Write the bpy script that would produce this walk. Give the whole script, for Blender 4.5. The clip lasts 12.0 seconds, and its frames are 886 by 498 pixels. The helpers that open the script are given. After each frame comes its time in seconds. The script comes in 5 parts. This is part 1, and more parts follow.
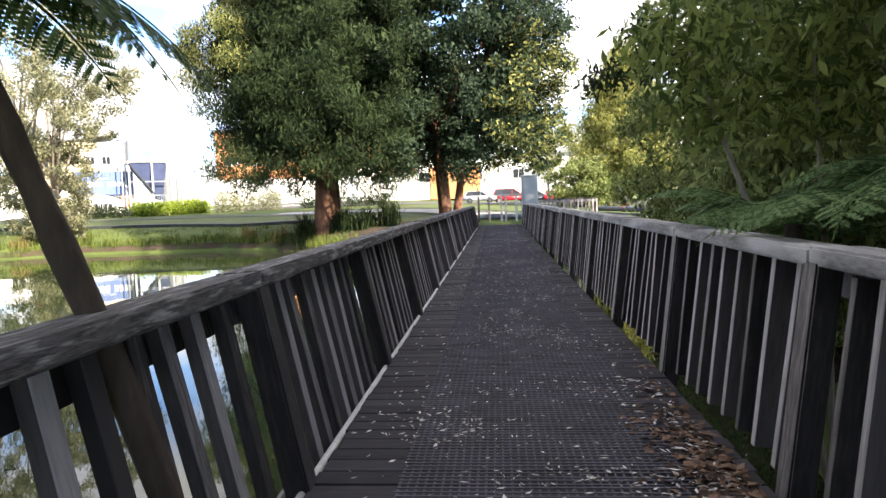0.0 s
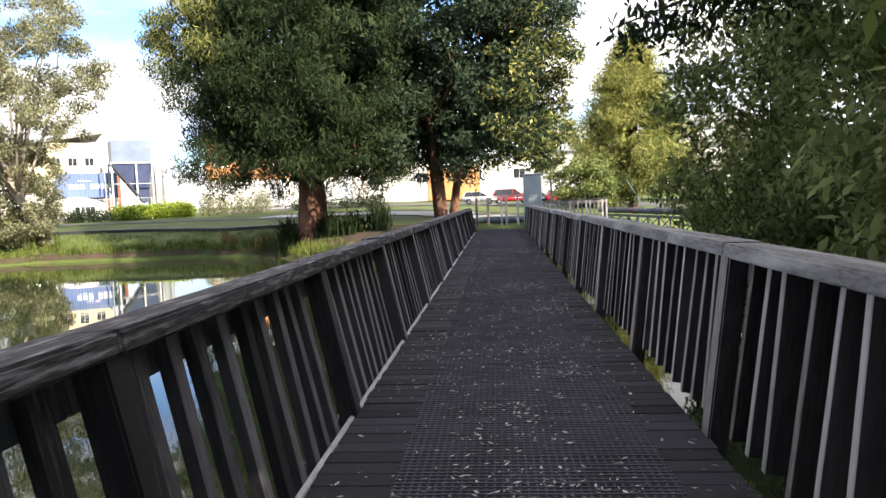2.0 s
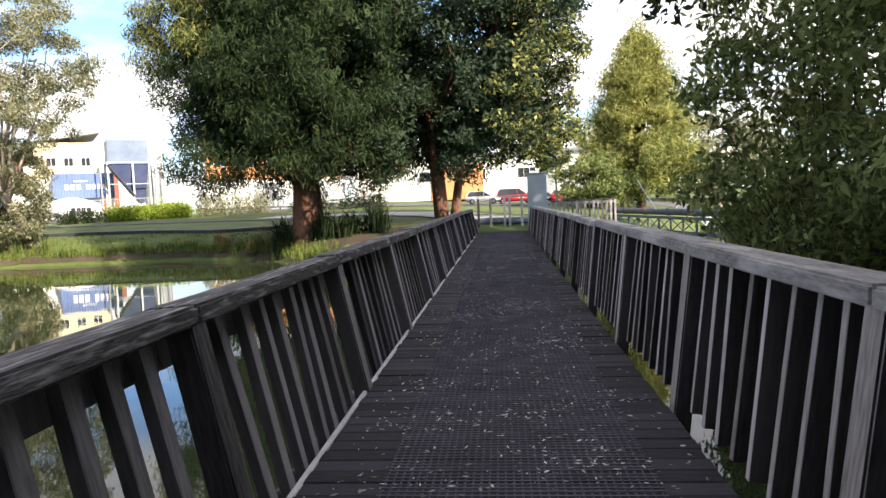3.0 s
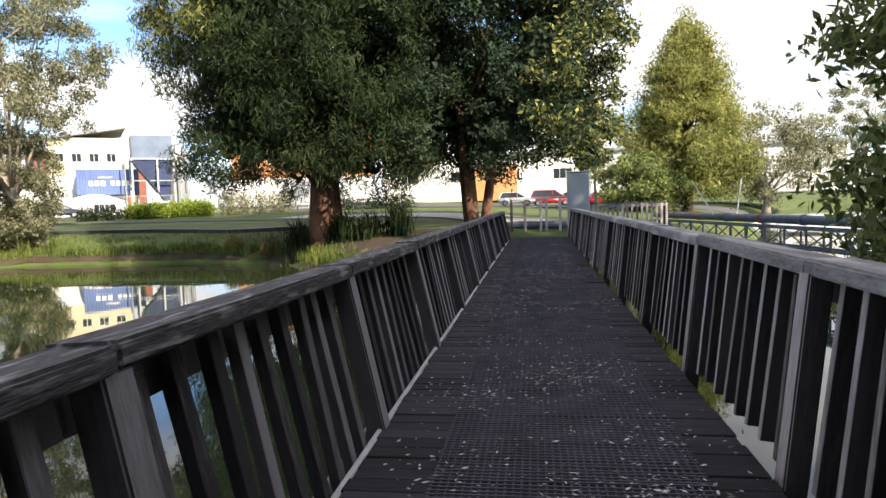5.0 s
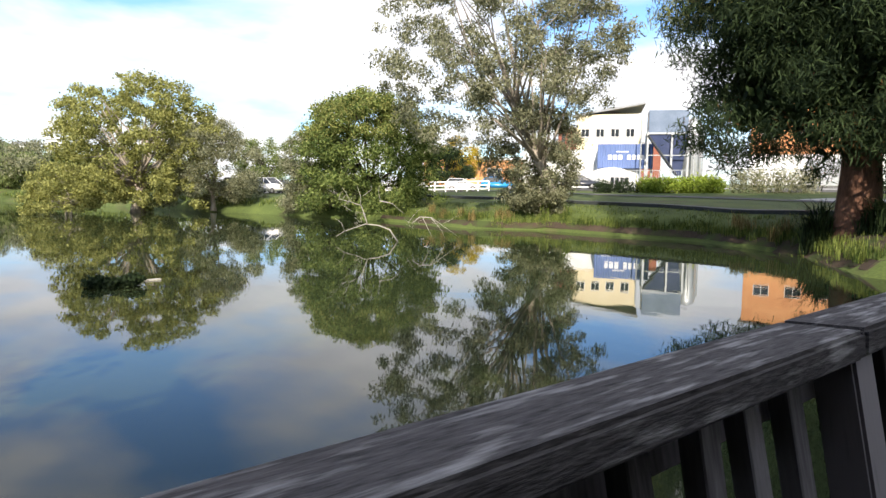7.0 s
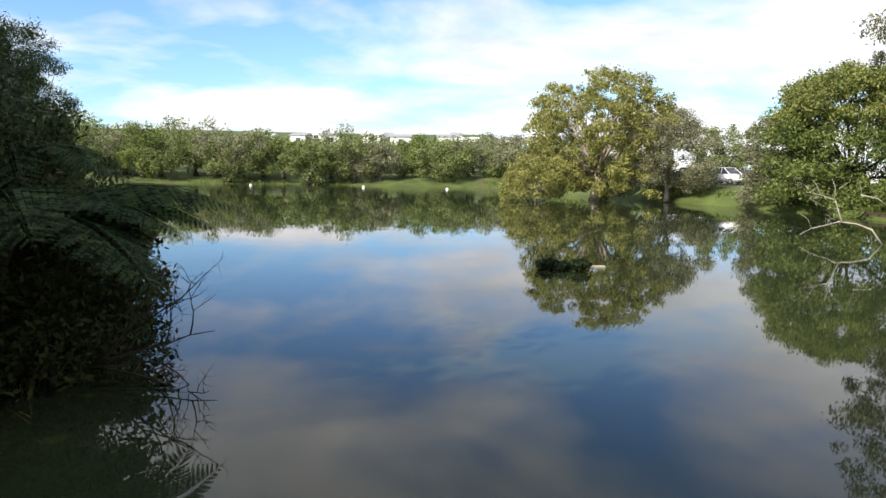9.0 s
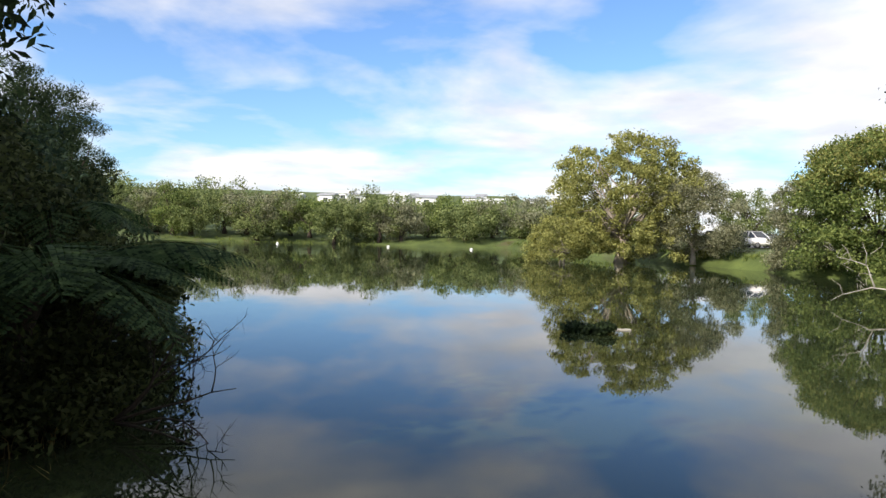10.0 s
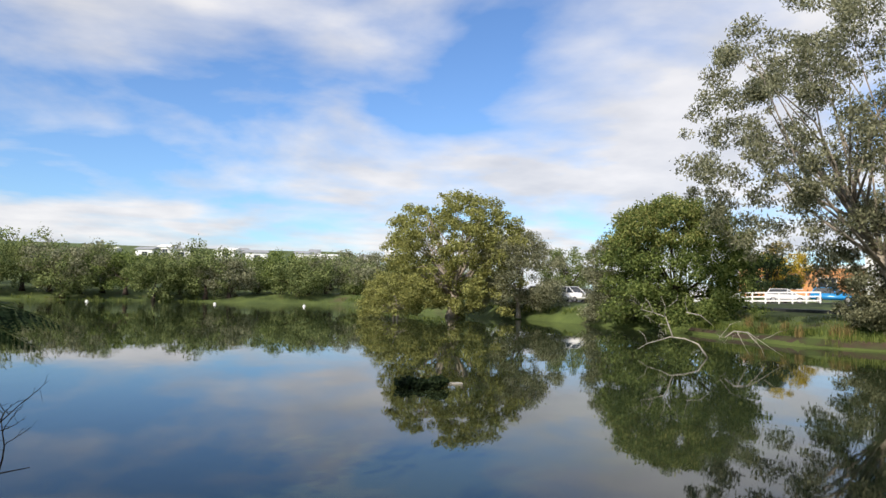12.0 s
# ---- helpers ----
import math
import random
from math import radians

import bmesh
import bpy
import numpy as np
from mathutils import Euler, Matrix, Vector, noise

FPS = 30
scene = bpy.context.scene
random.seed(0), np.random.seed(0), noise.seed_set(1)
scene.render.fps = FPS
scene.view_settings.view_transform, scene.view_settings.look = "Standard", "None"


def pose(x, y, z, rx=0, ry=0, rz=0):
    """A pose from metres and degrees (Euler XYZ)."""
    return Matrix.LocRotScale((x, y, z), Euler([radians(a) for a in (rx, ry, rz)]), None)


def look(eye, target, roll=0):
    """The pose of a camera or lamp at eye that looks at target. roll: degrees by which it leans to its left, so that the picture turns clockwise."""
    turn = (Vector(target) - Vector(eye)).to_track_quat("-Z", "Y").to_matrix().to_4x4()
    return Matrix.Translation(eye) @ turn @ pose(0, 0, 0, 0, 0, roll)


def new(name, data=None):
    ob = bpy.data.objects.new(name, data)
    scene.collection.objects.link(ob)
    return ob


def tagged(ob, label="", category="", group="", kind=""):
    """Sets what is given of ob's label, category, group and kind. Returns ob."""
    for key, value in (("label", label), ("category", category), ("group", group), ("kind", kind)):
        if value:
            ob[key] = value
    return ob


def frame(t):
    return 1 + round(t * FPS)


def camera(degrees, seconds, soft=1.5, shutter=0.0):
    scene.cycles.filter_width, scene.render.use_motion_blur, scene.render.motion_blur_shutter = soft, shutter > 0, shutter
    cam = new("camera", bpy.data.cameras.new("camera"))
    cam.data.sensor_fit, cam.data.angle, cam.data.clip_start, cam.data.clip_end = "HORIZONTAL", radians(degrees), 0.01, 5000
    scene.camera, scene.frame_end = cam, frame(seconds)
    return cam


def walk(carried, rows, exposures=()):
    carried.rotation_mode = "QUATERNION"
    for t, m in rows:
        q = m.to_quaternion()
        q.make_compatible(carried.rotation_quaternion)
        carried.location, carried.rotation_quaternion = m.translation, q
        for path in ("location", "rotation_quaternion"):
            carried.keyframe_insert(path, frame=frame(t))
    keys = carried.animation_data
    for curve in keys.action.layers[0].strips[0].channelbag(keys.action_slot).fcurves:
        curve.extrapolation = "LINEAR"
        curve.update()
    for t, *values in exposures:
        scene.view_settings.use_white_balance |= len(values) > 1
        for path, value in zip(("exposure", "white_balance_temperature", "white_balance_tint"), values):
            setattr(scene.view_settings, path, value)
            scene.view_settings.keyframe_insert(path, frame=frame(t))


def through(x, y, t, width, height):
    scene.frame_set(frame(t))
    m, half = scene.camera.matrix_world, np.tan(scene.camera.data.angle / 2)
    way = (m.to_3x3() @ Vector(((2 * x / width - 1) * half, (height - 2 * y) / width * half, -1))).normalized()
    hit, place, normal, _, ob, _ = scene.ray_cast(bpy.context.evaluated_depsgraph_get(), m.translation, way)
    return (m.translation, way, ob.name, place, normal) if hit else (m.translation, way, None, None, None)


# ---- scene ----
cam = camera(66.2, 12.0)

PATH = [
    (0, pose(0.656, -1.939, 1.311, 85.96, 0, 5.26) @ pose(0, 0, 0, 0, 0, -2.10)),
    (0.5, pose(0.652, -1.073, 1.327, 86.07, 0, 5.15) @ pose(0, 0, 0, 0, 0, -2.30)),
    (1, pose(0.641, -0.160, 1.328, 86.07, 0, 5.06) @ pose(0, 0, 0, 0, 0, -2.20)),
    (1.5, pose(0.641, 0.705, 1.340, 86.13, 0, 5.15) @ pose(0, 0, 0, 0, 0, -2.40)),
    (2, pose(0.670, 1.577, 1.362, 86.02, 0, 5.32) @ pose(0, 0, 0, 0, 0, -2.40)),
    (2.5, pose(0.705, 2.432, 1.384, 86.10, 0, 5.58) @ pose(0, 0, 0, 0, 0, -2.50)),
    (3, pose(0.742, 3.285, 1.394, 86.01, 0, 5.72) @ pose(0, 0, 0, 0, 0, -2.50)),
    (5, pose(0.612, 6.610, 1.380, 86.19, 0, 8.47) @ pose(0, 0, 0, 0, 0, -1.80)),
    (5.5, pose(0.555, 7.313, 1.383, 86.22, 0, 11.59) @ pose(0, 0, 0, 0, 0, -1.30)),
    (6, pose(0.400, 7.842, 1.390, 86.13, 0, 23.79) @ pose(0, 0, 0, 0, 0, -0.60)),
    (6.5, pose(0.300, 8.326, 1.430, 85.47, 0, 35.63) @ pose(0, 0, 0, 0, 0, -0.00)),
    (7, pose(0.080, 8.600, 1.410, 84.57, 0, 49.69) @ pose(0, 0, 0, 0, 0, 0.70)),
    (7.5, pose(-0.240, 8.780, 1.400, 84.10, 0, 61.20) @ pose(0, 0, 0, 0, 0, 0.40)),
    (7.7, pose(-0.260, 8.830, 1.400, 83.70, 0, 65.40) @ pose(0, 0, 0, 0, 0, 0.50)),
    (9.3, pose(-0.290, 9.000, 1.420, 83.85, 0, 88.62) @ pose(0, 0, 0, 0, 0, 1.00)),
    (9.5, pose(-0.290, 9.000, 1.420, 84.48, 0, 89.16) @ pose(0, 0, 0, 0, 0, 1.20)),
    (10, pose(-0.290, 9.000, 1.420, 88.28, 0, 88.80) @ pose(0, 0, 0, 0, 0, 1.40)),
    (10.5, pose(-0.290, 9.000, 1.420, 91.01, 0, 86.39) @ pose(0, 0, 0, 0, 0, 1.30)),
    (11, pose(-0.290, 9.000, 1.420, 92.19, 0, 82.40) @ pose(0, 0, 0, 0, 0, 1.30)),
    (11.5, pose(-0.290, 9.000, 1.420, 92.95, 0, 77.85) @ pose(0, 0, 0, 0, 0, 1.30)),
    (12, pose(-0.290, 9.000, 1.420, 93.31, 0, 75.00) @ pose(0, 0, 0, 0, 0, 1.25)),
]
walk(cam, PATH, [(0.0, 1.85, 7400, 14), (0.6, 1.7, 7400, 14), (3.0, 1.33, 7400, 14), (5.0, 1.05, 7350, 14), (6.5, 0.9, 7100, 13), (7.5, 0.69, 6950, 12),
                 (9.5, 0.55, 6950, 13), (10.5, 0.33, 6800, 12), (12.0, 0.12, 6800, 12)])

# ---- world, sun ----
SUN_EL, SUN_AZ = radians(34), Vector((0.71, -0.704))
world = bpy.data.worlds.new("sky")
scene.world = world
world.use_nodes = True
wn, wl = world.node_tree.nodes, world.node_tree.links
wn.clear()
w_out = wn.new("ShaderNodeOutputWorld")
w_bg = wn.new("ShaderNodeBackground")
w_sky = wn.new("ShaderNodeTexSky")
w_sky.sky_type, w_sky.sun_disc = "NISHITA", False
w_sky.sun_elevation, w_sky.sun_rotation = SUN_EL, math.atan2(SUN_AZ.x, SUN_AZ.y)
w_sky.air_density, w_sky.dust_density, w_sky.ozone_density = 1.0, 0.6, 1.6
w_bg.inputs["Strength"].default_value = 0.12
# broken fair-weather cloud: direction projected on a flat cloud base
w_tc = wn.new("ShaderNodeTexCoord")
w_sep = wn.new("ShaderNodeSeparateXYZ")
w_up = wn.new("ShaderNodeMath"); w_up.operation = "MAXIMUM"; w_up.inputs[1].default_value = 0.0
w_add = wn.new("ShaderNodeMath"); w_add.operation = "ADD"; w_add.inputs[1].default_value = 0.13
w_dx = wn.new("ShaderNodeMath"); w_dx.operation = "DIVIDE"
w_dy = wn.new("ShaderNodeMath"); w_dy.operation = "DIVIDE"
w_com = wn.new("ShaderNodeCombineXYZ")
w_n1 = wn.new("ShaderNodeTexNoise")
w_n1.inputs["Scale"].default_value, w_n1.inputs["Detail"].default_value = 0.95, 9.0
w_n1.inputs["Roughness"].default_value, w_n1.inputs["Distortion"].default_value = 0.5, 0.25
w_ramp = wn.new("ShaderNodeValToRGB")
w_ramp.color_ramp.elements[0].position, w_ramp.color_ramp.elements[1].position = 0.425, 0.61
w_ramp.color_ramp.elements[0].color, w_ramp.color_ramp.elements[1].color = (0, 0, 0, 1), (1, 1, 1, 1)
w_n2 = wn.new("ShaderNodeTexNoise")
w_n2.inputs["Scale"].default_value, w_n2.inputs["Detail"].default_value = 2.3, 6.0
w_cr = wn.new("ShaderNodeValToRGB")
w_cr.color_ramp.elements[0].position, w_cr.color_ramp.elements[1].position = 0.3, 0.7
w_cr.color_ramp.elements[0].color, w_cr.color_ramp.elements[1].color = (5.0, 5.3, 5.9, 1), (7.2, 7.3, 7.5, 1)
w_mix = wn.new("ShaderNodeMixRGB")
w_fac = wn.new("ShaderNodeMath"); w_fac.operation = "MULTIPLY"; w_fac.inputs[1].default_value = 0.92
wl.new(w_tc.outputs["Generated"], w_sep.inputs[0])
wl.new(w_sep.outputs["Z"], w_up.inputs[0]); wl.new(w_up.outputs[0], w_add.inputs[0])
wl.new(w_sep.outputs["X"], w_dx.inputs[0]); wl.new(w_add.outputs[0], w_dx.inputs[1])
wl.new(w_sep.outputs["Y"], w_dy.inputs[0]); wl.new(w_add.outputs[0], w_dy.inputs[1])
wl.new(w_dx.outputs[0], w_com.inputs[0]); wl.new(w_dy.outputs[0], w_com.inputs[1])
w_com.inputs[2].default_value = 3.7
for n in (w_n1, w_n2):
    wl.new(w_com.outputs[0], n.inputs["Vector"])
# thicker cloud sheet towards the built-up side (+y)
w_north = wn.new("ShaderNodeMath"); w_north.operation = "MULTIPLY_ADD"; w_north.inputs[1].default_value = 0.13
w_pos = wn.new("ShaderNodeMath"); w_pos.operation = "MAXIMUM"; w_pos.inputs[1].default_value = 0.0
wl.new(w_sep.outputs["Y"], w_pos.inputs[0]); wl.new(w_pos.outputs[0], w_north.inputs[0]); wl.new(w_n1.outputs["Fac"], w_north.inputs[2])
# less cover is seen straight up through the gaps than along the cloud base
w_zen = wn.new("ShaderNodeMath"); w_zen.operation = "MULTIPLY_ADD"; w_zen.inputs[1].default_value = -0.05
wl.new(w_up.outputs[0], w_zen.inputs[0]); wl.new(w_north.outputs[0], w_zen.inputs[2])
wl.new(w_zen.outputs[0], w_ramp.inputs[0]); wl.new(w_n2.outputs["Fac"], w_cr.inputs[0])
wl.new(w_ramp.outputs[0], w_fac.inputs[0]); wl.new(w_fac.outputs[0], w_mix.inputs[0])
w_tint = wn.new("ShaderNodeMixRGB"); w_tint.blend_type = "MULTIPLY"; w_tint.inputs[0].default_value = 1.0
w_tint.inputs[2].default_value = (0.72, 1.0, 1.35, 1)
wl.new(w_sky.outputs[0], w_tint.inputs[1])
wl.new(w_tint.outputs[0], w_mix.inputs[1]); wl.new(w_cr.outputs[0], w_mix.inputs[2])
wl.new(w_mix.outputs[0], w_bg.inputs[0]); wl.new(w_bg.outputs[0], w_out.inputs[0])

sun = new("sun", bpy.data.lights.new("sun", "SUN"))
sun.data.energy, sun.data.angle, sun.data.color = 5.0, radians(0.53), (1.0, 0.94, 0.84)
sun_from = Vector((SUN_AZ.x, SUN_AZ.y, 0)).normalized() * math.cos(SUN_EL) + Vector((0, 0, math.sin(SUN_EL)))
sun.matrix_world = look(sun_from * 200, (0, 0, 0))


# ---- materials ----
def material(name, dark, light, scale=3.0, fine=40.0, rough=0.8, bump=0.3, dist=0.02, metal=0.0, island=0.0, random_ob=0.0,
             stain=None, stain_at=(0.55, 0.7), stretch=(1, 1, 1), spec=0.35):
    m = bpy.data.materials.new(name)
    m.use_nodes = True
    n, l = m.node_tree.nodes, m.node_tree.links
    b = n["Principled BSDF"]
    b.inputs["Roughness"].default_value, b.inputs["Metallic"].default_value = rough, metal
    b.inputs["Specular IOR Level"].default_value = spec
    tc, mp = n.new("ShaderNodeTexCoord"), n.new("ShaderNodeMapping")
    mp.inputs["Scale"].default_value = stretch
    inf, sc, sh = n.new("ShaderNodeObjectInfo"), n.new("ShaderNodeVectorMath"), n.new("ShaderNodeVectorMath")
    sc.operation, sc.inputs["Scale"].default_value, sh.operation = "SCALE", 1.37, "ADD"
    l.new(inf.outputs["Location"], sc.inputs[0]); l.new(tc.outputs["Object"], sh.inputs[0]); l.new(sc.outputs[0], sh.inputs[1])
    l.new(sh.outputs[0], mp.inputs["Vector"])
    a, f = n.new("ShaderNodeTexNoise"), n.new("ShaderNodeTexNoise")
    a.inputs["Scale"].default_value, a.inputs["Detail"].default_value = scale, 5
    f.inputs["Scale"].default_value, f.inputs["Detail"].default_value = fine, 4
    l.new(mp.outputs[0], a.inputs["Vector"]); l.new(mp.outputs[0], f.inputs["Vector"])
    mixf = n.new("ShaderNodeMath"); mixf.operation = "MULTIPLY_ADD"
    mixf.inputs[1].default_value = 0.45
    half = n.new("ShaderNodeMath"); half.operation = "MULTIPLY"; half.inputs[1].default_value = 0.55
    l.new(a.outputs["Fac"], half.inputs[0]); l.new(f.outputs["Fac"], mixf.inputs[0]); l.new(half.outputs[0], mixf.inputs[2])
    last = mixf.outputs[0]
    if island or random_ob:
        src = n.new("ShaderNodeNewGeometry").outputs["Random Per Island"] if island else n.new("ShaderNodeObjectInfo").outputs["Random"]
        k = n.new("ShaderNodeMath"); k.operation = "MULTIPLY_ADD"; k.inputs[1].default_value = island or random_ob
        l.new(src, k.inputs[0])
        sub = n.new("ShaderNodeMath"); sub.operation = "SUBTRACT"; sub.inputs[1].default_value = 0.5 * (island or random_ob)
        l.new(last, sub.inputs[0]); l.new(sub.outputs[0], k.inputs[2])
        last = k.outputs[0]
    r = n.new("ShaderNodeValToRGB")
    r.color_ramp.elements[0].position, r.color_ramp.elements[1].position = 0.3, 0.7
    r.color_ramp.elements[0].color, r.color_ramp.elements[1].color = (*dark, 1), (*light, 1)
    l.new(last, r.inputs[0])
    col = r.outputs[0]
    if stain:
        s = n.new("ShaderNodeTexNoise")
        s.inputs["Scale"].default_value, s.inputs["Detail"].default_value = scale * 0.6, 8
        mp2 = n.new("ShaderNodeMapping"); mp2.inputs["Location"].default_value = (7, 3, 5)
        l.new(sh.outputs[0], mp2.inputs["Vector"]); mp2.inputs["Scale"].default_value = stretch; l.new(mp2.outputs[0], s.inputs["Vector"])
        sr = n.new("ShaderNodeValToRGB")
        sr.color_ramp.elements[0].position, sr.color_ramp.elements[1].position = stain_at
        mx = n.new("ShaderNodeMixRGB"); mx.inputs[2].default_value = (*stain, 1)
        l.new(s.outputs["Fac"], sr.inputs[0]); l.new(sr.outputs[0], mx.inputs[0]); l.new(col, mx.inputs[1])
        col = mx.outputs[0]
    l.new(col, b.inputs["Base Color"])
    if bump:
        bp = n.new("ShaderNodeBump")
        bp.inputs["Strength"].default_value, bp.inputs["Distance"].default_value = bump, dist
        l.new(mixf.outputs[0], bp.inputs["Height"]); l.new(bp.outputs[0], b.inputs["Normal"])
    return m


def leaf_material(name, dark, light, through=0.35, rough=0.75):
    m = material(name, dark, light, scale=0.35, fine=3.0, rough=rough, bump=0, island=0.6, spec=0.16)
    n, l = m.node_tree.nodes, m.node_tree.links
    b, out = n["Principled BSDF"], n["Material Output"]
    tr = n.new("ShaderNodeBsdfTranslucent")
    mx = n.new("ShaderNodeMixShader")
    mx.inputs[0].default_value = through
    col = b.inputs["Base Color"].links[0].from_socket
    l.new(col, tr.inputs["Color"])
    l.new(b.outputs[0], mx.inputs[1]); l.new(tr.outputs[0], mx.inputs[2]); l.new(mx.outputs[0], out.inputs["Surface"])
    return m


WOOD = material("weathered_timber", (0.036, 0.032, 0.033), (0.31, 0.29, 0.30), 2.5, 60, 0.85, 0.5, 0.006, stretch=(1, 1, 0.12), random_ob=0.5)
# darker copy of the timber, for side faces coloured as if in shade
WOOD_SHADE = material("timber_side_shade", (0.015, 0.0125, 0.0135), (0.080, 0.068, 0.070), 2.5, 60, 0.85, 0.5, 0.006, stretch=(1, 1, 0.12), random_ob=0.4)
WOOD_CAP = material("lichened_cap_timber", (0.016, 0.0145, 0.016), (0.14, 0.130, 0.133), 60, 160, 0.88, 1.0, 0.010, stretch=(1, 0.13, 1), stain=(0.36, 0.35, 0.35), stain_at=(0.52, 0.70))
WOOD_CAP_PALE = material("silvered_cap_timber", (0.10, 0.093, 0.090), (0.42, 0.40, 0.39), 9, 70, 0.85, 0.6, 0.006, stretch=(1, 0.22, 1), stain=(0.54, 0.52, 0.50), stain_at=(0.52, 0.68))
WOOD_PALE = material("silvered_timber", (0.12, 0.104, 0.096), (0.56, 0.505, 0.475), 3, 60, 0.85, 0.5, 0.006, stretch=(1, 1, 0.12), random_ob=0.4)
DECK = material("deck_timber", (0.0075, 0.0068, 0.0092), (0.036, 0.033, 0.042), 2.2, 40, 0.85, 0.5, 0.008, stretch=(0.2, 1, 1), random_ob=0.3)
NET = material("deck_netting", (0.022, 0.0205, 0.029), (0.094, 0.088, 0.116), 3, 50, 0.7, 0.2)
LITTER = material("leaf_litter", (0.20, 0.18, 0.16), (0.60, 0.57, 0.54), 20, 80, 0.8, 0, island=0.9)
BARK_DARK = material("dark_bark", (0.02, 0.016, 0.013), (0.09, 0.065, 0.05), 3, 22, 0.95, 0.9, 0.05, stretch=(1, 1, 0.25))
BARK_RED = material("red_brown_bark", (0.05, 0.025, 0.016), (0.20, 0.10, 0.065), 3, 22, 0.95, 0.9, 0.04, stretch=(1, 1, 0.25))
BARK_PALE = material("pale_bark", (0.16, 0.13, 0.10), (0.42, 0.37, 0.31), 3, 22, 0.9, 0.6, 0.03, stretch=(1, 1, 0.3))
DEADWOOD = material("bleached_deadwood", (0.20, 0.185, 0.16), (0.50, 0.47, 0.42), 4, 25, 0.85, 0.4, 0.01)
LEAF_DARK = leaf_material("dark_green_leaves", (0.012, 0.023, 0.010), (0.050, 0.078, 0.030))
LEAF_BLUE = leaf_material("blue_green_leaves", (0.017, 0.034, 0.021), (0.064, 0.098, 0.056))
LEAF_MID = leaf_material("mid_green_leaves", (0.065, 0.105, 0.028), (0.29, 0.35, 0.11), 0.5)
LEAF_OLIVE = leaf_material("olive_grey_leaves", (0.10, 0.11, 0.06), (0.40, 0.40, 0.25), 0.5)
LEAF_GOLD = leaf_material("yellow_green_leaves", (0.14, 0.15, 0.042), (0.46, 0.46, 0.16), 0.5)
LEAF_RUST = leaf_material("rusty_leaves", (0.06, 0.026, 0.01), (0.20, 0.09, 0.03))
LEAF_YELLOW = leaf_material("yellow_autumn_leaves", (0.30, 0.22, 0.03), (0.60, 0.45, 0.06))
LEAF_BUSH = leaf_material("olive_bush_leaves", (0.075, 0.105, 0.035), (0.31, 0.36, 0.14), 0.45)
# leaf colour darkened to carry the shade on the lake edge scrub
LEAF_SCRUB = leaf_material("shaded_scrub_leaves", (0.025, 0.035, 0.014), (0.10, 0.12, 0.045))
LEAF_LIME = leaf_material("lime_green_leaves", (0.15, 0.21, 0.03), (0.42, 0.52, 0.09), 0.5)
FERN = leaf_material("bright_fern_green", (0.05, 0.10, 0.035), (0.20, 0.30, 0.12), 0.4)
FROND = leaf_material("fern_green", (0.016, 0.036, 0.014), (0.085, 0.14, 0.055), 0.5)
GRASS = leaf_material("grass_blades", (0.04, 0.07, 0.015), (0.20, 0.24, 0.06), 0.3)
REED = leaf_material("dry_sedge", (0.10, 0.08, 0.03), (0.34, 0.26, 0.11), 0.3)


# ---- mesh helpers ----
def part(name, bm, mat, parent=None, label="", smooth=False):
    me = bpy.data.meshes.new(name)
    if isinstance(bm, tuple):
        me.from_pydata(*bm)
    else:
        bm.to_mesh(me); bm.free()
    me.materials.append(mat)
    if smooth:
        me.polygons.foreach_set("use_smooth", [True] * len(me.polygons))
    me.update()
    ob = new(name, me)
    if parent:
        ob.parent = parent
    if label:
        tagged(ob, label)
    return ob


def empty(name, x, y, z, rz=0, **tags):
    ob = new(name)
    ob.matrix_basis = pose(x, y, z, 0, 0, rz)
    return tagged(ob, **tags)


def box(bm, x0, y0, z0, x1, y1, z1, m=None):
    r = bmesh.ops.create_cube(bm, size=1)
    mat = Matrix.LocRotScale(((x0 + x1) / 2, (y0 + y1) / 2, (z0 + z1) / 2), None, (x1 - x0, y1 - y0, z1 - z0))
    bmesh.ops.transform(bm, matrix=(m @ mat) if m else mat, verts=r["verts"])
    return r["verts"]


def bevel_box(x0, y0, z0, x1, y1, z1, w=0.006, seg=1):
    bm = bmesh.new()
    box(bm, x0, y0, z0, x1, y1, z1)
    bmesh.ops.bevel(bm, geom=bm.edges[:], offset=w, segments=seg, affect="EDGES")
    return bm


def tube(bm, pts, radii, sides=7, caps=True):
    rings = []
    pts = [Vector(p) for p in pts]
    for i, p in enumerate(pts):
        d = (pts[min(i + 1, len(pts) - 1)] - pts[max(i - 1, 0)]).normalized()
        u = d.cross(Vector((0.31, 0.17, 0.93)))
        u = u.normalized() if u.length > 0.01 else Vector((1, 0, 0))
        v = d.cross(u)
        rings.append([bm.verts.new(p + (u * math.cos(2 * math.pi * k / sides) + v * math.sin(2 * math.pi * k / sides)) * radii[i]) for k in range(sides)])
    for a, b in zip(rings, rings[1:]):
        for k in range(sides):
            bm.faces.new((a[k], a[(k + 1) % sides], b[(k + 1) % sides], b[k]))
    if caps and sides > 2:
        bm.faces.new(rings[0][::-1]); bm.faces.new(rings[-1])


